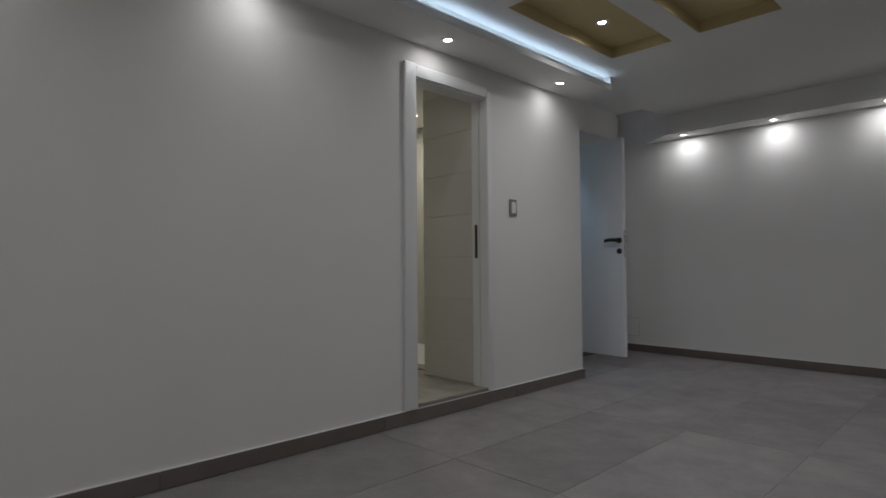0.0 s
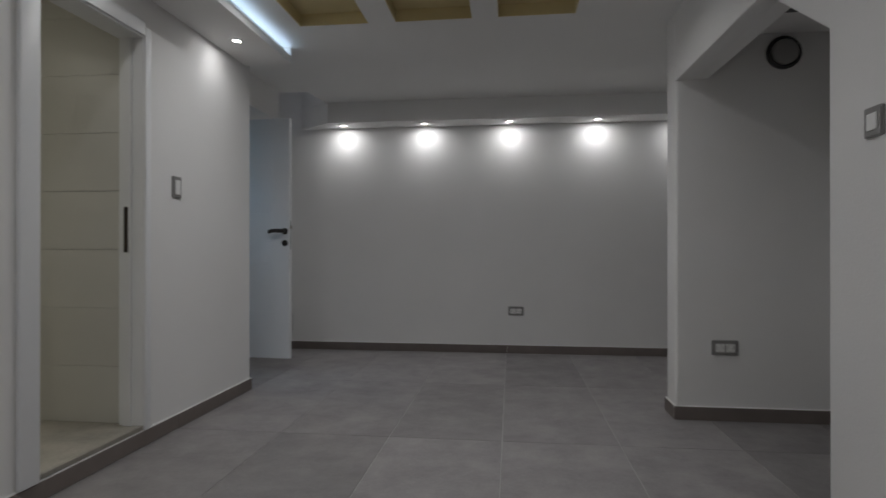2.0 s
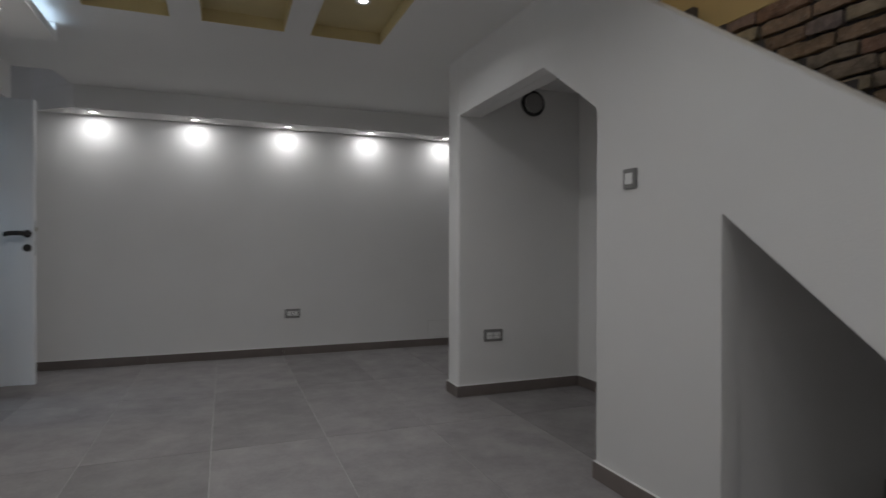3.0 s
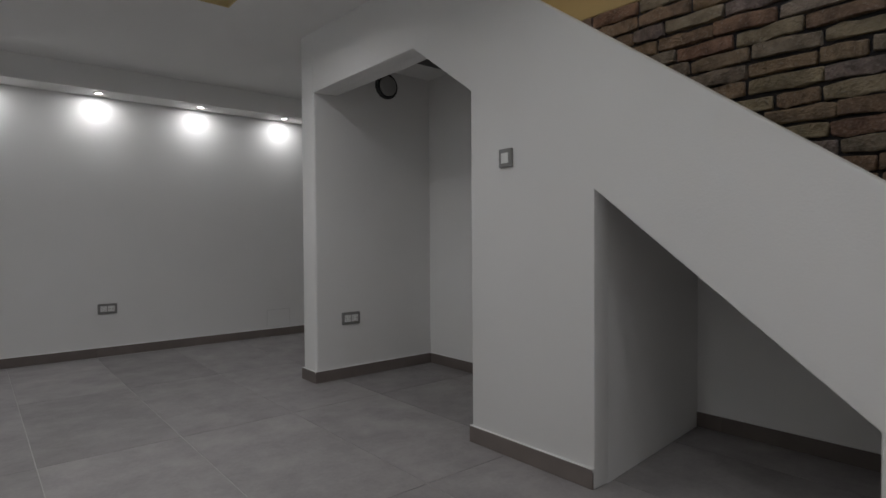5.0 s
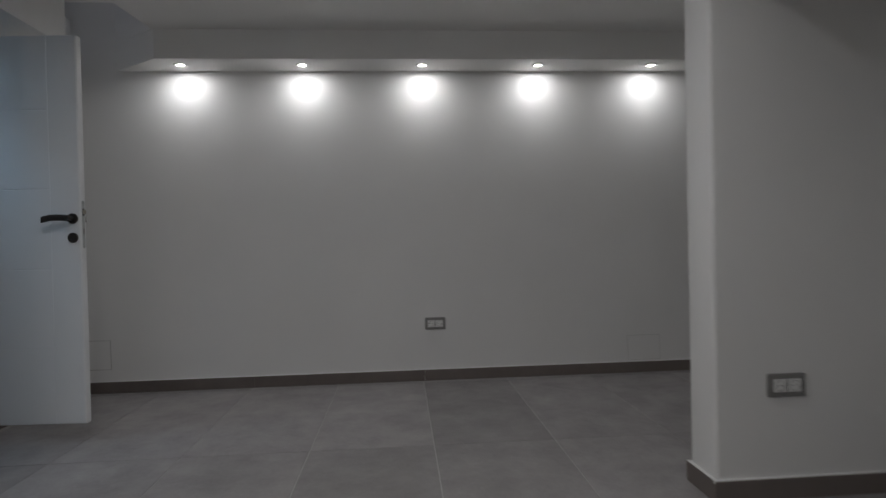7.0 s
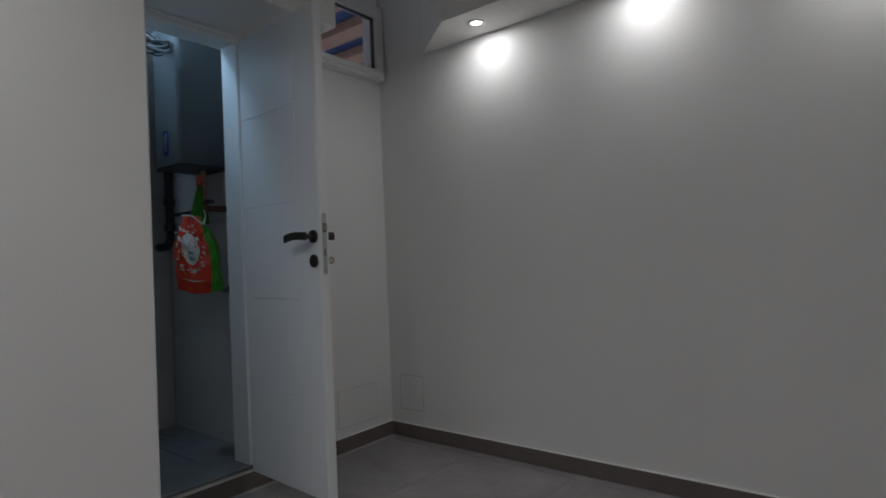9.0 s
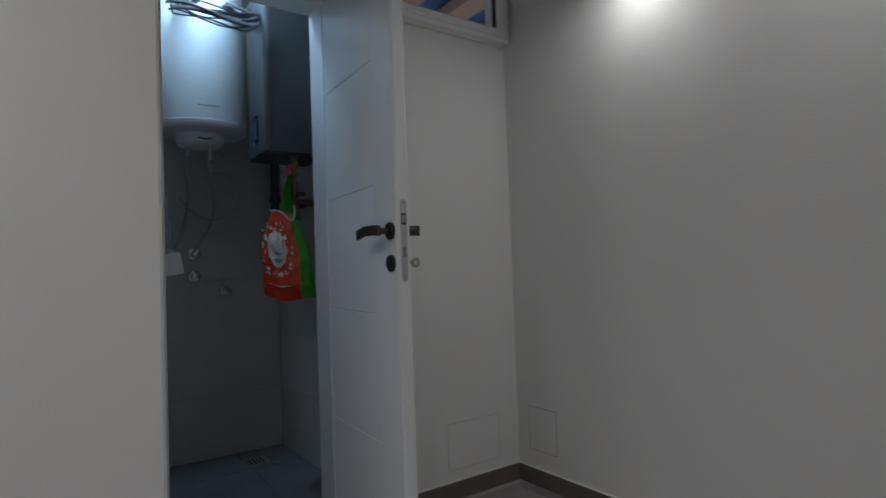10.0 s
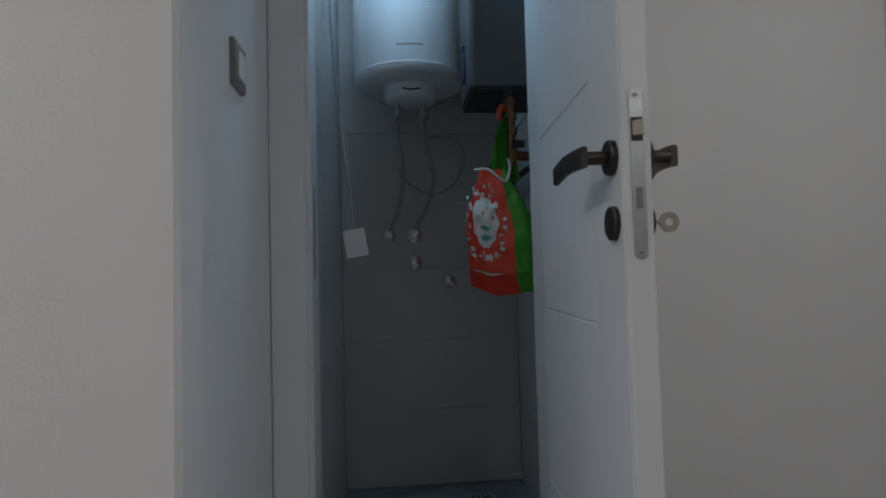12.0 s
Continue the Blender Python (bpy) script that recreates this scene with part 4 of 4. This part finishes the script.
# hanging cable with a paper tag, black plug box, cable coil
hose("power_cable", [(-0.96, 5.30, 2.515), (-0.95, 5.296, 2.2), (-0.95, 5.292, 1.95), (-0.95, 5.298, 1.75), (-0.95, 5.315, 1.5), (-0.95, 5.34, 1.3), (-0.95, 5.352, 1.148)], 0.0038, white_cable, "white cable hanging down beside the wall")
t = thing("cable_tag", pose(-0.95, 5.36, 1.098, 0, 0, 8), "white card tag at the end of the cable", "tag")
part("card", box(-0.002, 0.002, -0.034, 0.034, -0.043, 0.043, bevel=0.0008, seg=1), white_plastic, t).matrix_local = Matrix.Rotation(radians(10), 4, "X")
t = thing("junction_box", pose(-1.05, UY0, 2.03), "small black junction box on the tiles", "junction box")
part("box", box(-0.04, 0.04, 0.0, 0.045, -0.05, 0.05, bevel=0.006), dark_plastic, t)
rng = random.Random(11)
loops = []
for k in range(13):
    r, cx, cy, cz = 0.19 + rng.uniform(-0.03, 0.02), rng.uniform(-0.012, 0.012), rng.uniform(-0.015, 0.015), rng.uniform(-0.03, 0.03)
    ph = rng.uniform(0, 6.28)
    loops.append([(cx + r * math.cos(a + ph) * 0.75, cy + r * math.sin(a + ph), cz - 0.075 * math.cos(a + ph) + 0.012 * math.sin(3 * a)) for a in [2 * math.pi * i / 12 for i in range(13)]])
t = thing("cable_coil", pose(-1.04, 5.56, 2.20), "coil of black and grey cables hung under the ceiling", "cable coil")
for k, pts in enumerate(loops):
    part("loop", tube(pts, 0.0062 if k < 4 else 0.0036, 8, 3), dark_cable if k % 6 else white_cable, t, smooth=True)
part("tie", tube([(0.0, 0.11, 0.36), (0.0, 0.115, 0.12), (0.01, 0.12, 0.0)], 0.003, 6, 4), dark_cable, t, "hanging tie")
t = thing("ceiling_lamp", pose(-1.0, 5.45, 2.52), "round cool white utility ceiling lamp", "lamp")
part("base", lathe([(0.0, 0.0), (0.125, 0.0), (0.125, -0.018), (0.0, -0.018)], seg=40), white_plastic, t, smooth=True)
part("diffuser", lathe([(0.118, -0.019), (0.11, -0.034), (0.09, -0.042), (0.0, -0.045), (0.0, -0.019)], seg=40), cool_glow, t, "glowing diffuser", smooth=True)

# second heater on the side wall: grey metal cabinet with rounded front corners
HX0, HX1, HY0, HY1, HZ0, HZ1 = -1.165, -0.895, 5.728, 6.0, 1.568, 2.30
t = thing("instant_heater", pose(0, 0, 0), "grey metal heater cabinet hung on the tiled wall", "heater")
r = 0.028
pts = [(HX0, HY1), (HX1, HY1)]
for cx, a0 in ((HX1 - r, 0), (HX0 + r, 90)):
    for k in range(7):
        a = radians(a0 + 15 * k)
        pts.append((cx + r * math.cos(a), HY0 + r - r * math.sin(a)))
shell = part("casing", prism(pts, "z", HZ0 + 0.012, HZ1), heater_grey, t, smooth=True)
part("base_tray", box(HX0 + 0.006, HX1 - 0.006, HY0 + 0.008, HY1, HZ0, HZ0 + 0.014), dark_plastic, t, "black underside")
part("control_badge", box(HX0 + 0.11, HX0 + 0.155, HY0 - 0.004, HY0 + 0.002, 1.63, 1.755, bevel=0.008, seg=3), badge_blue, t, "glossy dark blue control badge", smooth=True)
part("badge_mark", box(HX0 + 0.121, HX0 + 0.144, HY0 - 0.0055, HY0 - 0.003, 1.65, 1.735, bevel=0.0005, seg=1), chrome, t, "chrome mark")
part("collar", cyl((-0.915, 5.854, HZ0 - 0.02), (-0.915, 5.854, HZ0 + 0.002), 0.02, seg=20), dark_plastic, t, smooth=True)

t = thing("gas_pipe", pose(-0.01, 0.014, 0.03), "brass and copper pipe fittings under the heater", "pipe")
part("pipe", cyl((-0.905, 5.84, 1.30), (-0.905, 5.84, 1.535), 0.0125, seg=18), brass, t, smooth=True)
for z, h in ((1.50, 0.022), (1.455, 0.018), (1.41, 0.022), (1.345, 0.02)):
    part("nut", cyl((-0.905, 5.84, z - h / 2), (-0.905, 5.84, z + h / 2), 0.0195, seg=6, bevel=0.002), brass, t, "hexagonal brass nut")
part("elbow", tube([(-0.905, 5.84, 1.36), (-0.905, 5.845, 1.338), (-0.905, 5.868, 1.33), (-0.905, 5.92, 1.33), (-0.905, 5.989, 1.33)], 0.015, 14, 5), copper, t, "copper elbow into the wall", smooth=True)
part("valve_handle", box(-0.89, -0.862, 5.835, 5.875, 1.352, 1.372, bevel=0.005), dark_plastic, t, "dark valve handle")
part("red_tap", tube([(-0.905, 5.83, 1.475), (-0.892, 5.812, 1.485), (-0.888, 5.803, 1.47), (-0.886, 5.80, 1.44)], 0.008, 10, 4), red_plastic, t, "orange-red tap lever", smooth=True)
t = thing("flue_pipe", pose(-0.02, 0.027, 0), "black pipe with elbow in the tiled corner", "pipe")
part("pipe", cyl((-1.50, 5.945, 1.22), (-1.50, 5.945, 2.519), 0.023, seg=18), dark_plastic, t, smooth=True)
for z in (1.30, 1.45):
    part("collar", cyl((-1.50, 5.945, z - 0.02), (-1.50, 5.945, z + 0.02), 0.03, seg=18, bevel=0.003), dark_plastic, t, smooth=True)
part("elbow", tube([(-1.50, 5.945, 1.24), (-1.505, 5.935, 1.20), (-1.515, 5.925, 1.19), (-1.535, 5.915, 1.185), (-1.555, 5.912, 1.185), (-1.58, 5.912, 1.185)], 0.023, 14, 5), dark_plastic, t, smooth=True)
part("branch", cyl((-1.50, 5.945, 1.37), (-0.905, 5.945, 1.37), 0.011, seg=14), dark_plastic, t, "thin dark branch pipe", smooth=True)
valve_low = thing("pipe_valve", pose(-0.95, UY1, 0.93, 0, 0, -90), "small chrome outlet cap on the side wall", "valve", "chrome valves on the rear wall")
part("flange", lathe([(0.0, 0.0), (0.026, 0.0), (0.024, 0.008), (0.0, 0.012)], (0, 0, 0), "X", 24), chrome, valve_low, smooth=True)
part("body", cyl((0.008, 0, 0), (0.045, 0, 0), 0.012, seg=16), chrome, valve_low, smooth=True)

# shopping bag hanging from the pipe
bag = thing("shopping_bag", pose(-0.912, 5.810, 0.0, 0, 0, -20), "crumpled red and green printed plastic bag on a pipe", "bag")
NU, NV = 56, 44


def bag_shape(y_share, v, front):
    """Half width, depth and creases at the share v of the height."""
    half = 0.108 - 0.004 * v - 0.060 * max(0, v - 0.60) / 0.40
    deep = 0.058 * (1 - 0.7 * v ** 2) * (0.2 + 0.8 * min(1, v * 6))
    return half, deep


def bag_crease(y, z, front):
    k = 3.1 if front else 9.7
    ridge = abs(noise.noise(Vector((y * 22 + z * 9, z * 10 - y * 6, k))))
    return 0.021 * ridge + 0.008 * noise.noise(Vector((y * 70, z * 45, k))) - 0.006


def bag_point(i, j):
    v = j / NV
    a = 2 * math.pi * i / NU
    half, deep = bag_shape(0, v, True)
    c, s = math.cos(a), math.sin(a)
    y = half * math.copysign(abs(c) ** 0.7, c)
    x = deep * math.copysign(abs(s) ** 0.8, s)
    z = 0.925 + 0.39 * v
    x += bag_crease(y, z, s >= 0) * (1 if s >= 0 else -1) * min(1, abs(s) * 3)
    z += 0.045 * max(0, (-y - 0.03) / 0.08) * (1 - v) ** 2 - 0.028 * (y / 0.108) * (v - 0.4) + 0.008 * noise.noise(Vector((y * 24, 2.0, v * 3))) * (0.4 + v)
    return Vector((x, y + 0.024 * (0.45 - v) + 0.008 * noise.noise(Vector((z * 20, 5.0, c))), z))


red_bm, green_bm = bmesh.new(), bmesh.new()
grid = [[bag_point(i, j) for i in range(NU)] for j in range(NV + 1)]
for j in range(NV):
    for i in range(NU):
        quad = [grid[j][i], grid[j][(i + 1) % NU], grid[j + 1][(i + 1) % NU], grid[j + 1][i]]
        target = green_bm if i < 11 or i >= NU - 12 else red_bm
        target.faces.new([target.verts.new(q) for q in quad])
for b in (red_bm, green_bm):
    bmesh.ops.remove_doubles(b, verts=b.verts[:], dist=0.0002)
part("red_side", red_bm, bag_red, bag, "red printed side", smooth=True)
part("green_side", green_bm, bag_green, bag, "green gusset", smooth=True)


def print_patch(name, cy, cz, ry, rz, mat, label, ragged=0.0, n=36, lift=0.002):
    """A printed patch that follows the creased front of the bag."""
    b = bmesh.new()

    def on_front(y, z):
        v = min(1, max(0, (z - 0.925) / 0.39))
        half, deep = bag_shape(0, v, True)
        c = min(0.97, max(-0.97, y / half))
        s = (1 - (abs(c) ** (1 / 0.7)) ** 2) ** 0.5
        z2 = z + 0.045 * max(0, (-y - 0.03) / 0.08) * (1 - v) ** 2 - 0.028 * (y / 0.108) * (v - 0.4)
        return b.verts.new((deep * s ** 0.8 + bag_crease(y, z, True) * min(1, s * 3) + lift, y + 0.024 * (0.45 - v), z2))

    rings = [[on_front(cy, cz)] * n]
    steps = 5 if ry > 0.02 else 2
    for r in range(1, steps + 1):
        f = r / steps
        wob = [1 + ragged * (r == steps) * noise.noise(Vector((k * 0.83, cz * 50, ry * 90))) * 1.8 for k in range(n)]
        rings.append([on_front(cy + ry * f * wob[k] * math.cos(2 * math.pi * k / n), cz + rz * f * wob[k] * math.sin(2 * math.pi * k / n)) for k in range(n)])
    for k in range(n):
        b.faces.new((rings[0][0], rings[1][k], rings[1][(k + 1) % n]))
        for a, c in zip(rings[1:], rings[2:]):
            b.faces.new((a[k], c[k], c[(k + 1) % n], a[(k + 1) % n]))
    return part(name, b, mat, bag, label, smooth=True)


print_patch("label_print", -0.036, 1.148, 0.040, 0.080, bag_white, "white oval print", 0.08, 40, 0.003)
print_patch("teal_mark", -0.036, 1.10, 0.018, 0.010, bag_teal, "teal lettering block", 0.3, 16, 0.0045)
print_patch("teal_mark", -0.034, 1.13, 0.014, 0.009, bag_teal, "teal lettering block", 0.3, 16, 0.0045)
print_patch("white_line", -0.035, 0.99, 0.05, 0.0035, bag_white, "faint white text line", 0.2, 24, 0.003)
rng = random.Random(21)
for k in range(34):
    a, f = 2 * math.pi * k / 34 + rng.uniform(-0.12, 0.12), rng.uniform(0.86, 1.3)
    print_patch("white_ray", -0.038 + 0.053 * f * math.cos(a), 1.145 + 0.104 * f * math.sin(a), rng.uniform(0.0015, 0.008), rng.uniform(0.003, 0.011), bag_white, "white ray of the print", 0.5, 10, 0.003)
part("white_hem", tube([(0.020, -0.072, 1.318), (0.030, -0.03, 1.316), (0.034, 0.004, 1.288), (0.028, 0.026, 1.275), (0.018, 0.038, 1.312), (0.012, 0.034, 1.345)], 0.0042, 8, 5), bag_white, bag, "white torn hem", smooth=True)


def strap(pts, widths, mat):
    b = bmesh.new()
    rows = []
    for (x, y, z), w in zip(pts, widths):
        rows.append([b.verts.new((x + 0.006 * math.sin(k * 2.4 + z * 40), y + w * (k / 6 - 0.5), z)) for k in range(7)])
    for a, c in zip(rows, rows[1:]):
        for k in range(6):
            b.faces.new((a[k], a[k + 1], c[k + 1], c[k]))
    bmesh.ops.solidify(b, geom=b.faces[:], thickness=0.0015)
    return part("handle", b, mat, bag, "twisted green handle", smooth=True)


strap([(0.006, 0.0, 1.29), (0.006, 0.002, 1.33), (0.006, 0.006, 1.37), (0.004, 0.010, 1.41), (0.0, 0.016, 1.45), (-0.02, 0.027, 1.488)], [0.075, 0.06, 0.046, 0.036, 0.026, 0.02], bag_green)
strap([(-0.02, 0.04, 1.28), (-0.015, 0.038, 1.35), (-0.015, 0.034, 1.42), (-0.025, 0.027, 1.488)], [0.05, 0.036, 0.026, 0.02], bag_green)

# shower tray seen through the open doorway
t = thing("shower_tray", pose(-1.35, 4.5, 0.105), "low white shower tray in the tiled alcove", "shower tray")
part("tray", box(-0.64, 0.56, -0.39, 0.39, 0.0, 0.05, bevel=0.01), white_plastic, t)
# added fixture, kept out of sight, for the lamp that lights the alcove
t = thing("ceiling_lamp", pose(-1.4, 4.45, 2.36), "round warm white lamp added unseen to light the alcove", "lamp")
part("base", lathe([(0.0, 0.0), (0.11, 0.0), (0.11, -0.014), (0.0, -0.014)], seg=32), white_plastic, t, smooth=True)
part("diffuser", lathe([(0.1, -0.015), (0.09, -0.03), (0.0, -0.034), (0.0, -0.015)], seg=32), warm_glow, t, "glowing diffuser", smooth=True)
# added fixture above the stairwell, never in view
t = thing("ceiling_lamp", pose(3.45, 3.5, 4.3), "round warm lamp added unseen to light the stairwell", "lamp")
part("base", lathe([(0.0, 0.0), (0.16, 0.0), (0.16, -0.018), (0.0, -0.018)], seg=32), white_plastic, t, smooth=True)
part("diffuser", lathe([(0.15, -0.019), (0.13, -0.04), (0.0, -0.046), (0.0, -0.019)], seg=32), warm_glow, t, "glowing diffuser", smooth=True)

# ---- pieces of floors and walls ----
floor_ob = bpy.data.objects["floor"]
TW, TL, TX0, TY0 = 0.606, 1.252, 0.012, 5.525
sizes = {}
for i in range(-1, 8):
    for j in range(-7, 2):
        x0, x1 = max(TX0 + i * TW, -0.56), min(TX0 + (i + 1) * TW, 4.6)
        y0, y1 = max(TY0 + j * TL, -2.6), min(TY0 + (j + 1) * TL, B_Y)
        if x1 - x0 < 0.05 or y1 - y0 < 0.05 or (i < 0 and y1 < 5.0):
            continue
        key = (round(x1 - x0, 3), round(y1 - y0, 3))
        if key not in sizes:
            sizes[key] = tile_mesh("tile", key[0] - 0.004, key[1] - 0.004, 0.009, 0.0008, floor_tile)
        piece("tile", sizes[key], floor_ob, pose((x0 + x1) / 2, (y0 + y1) / 2, 0))
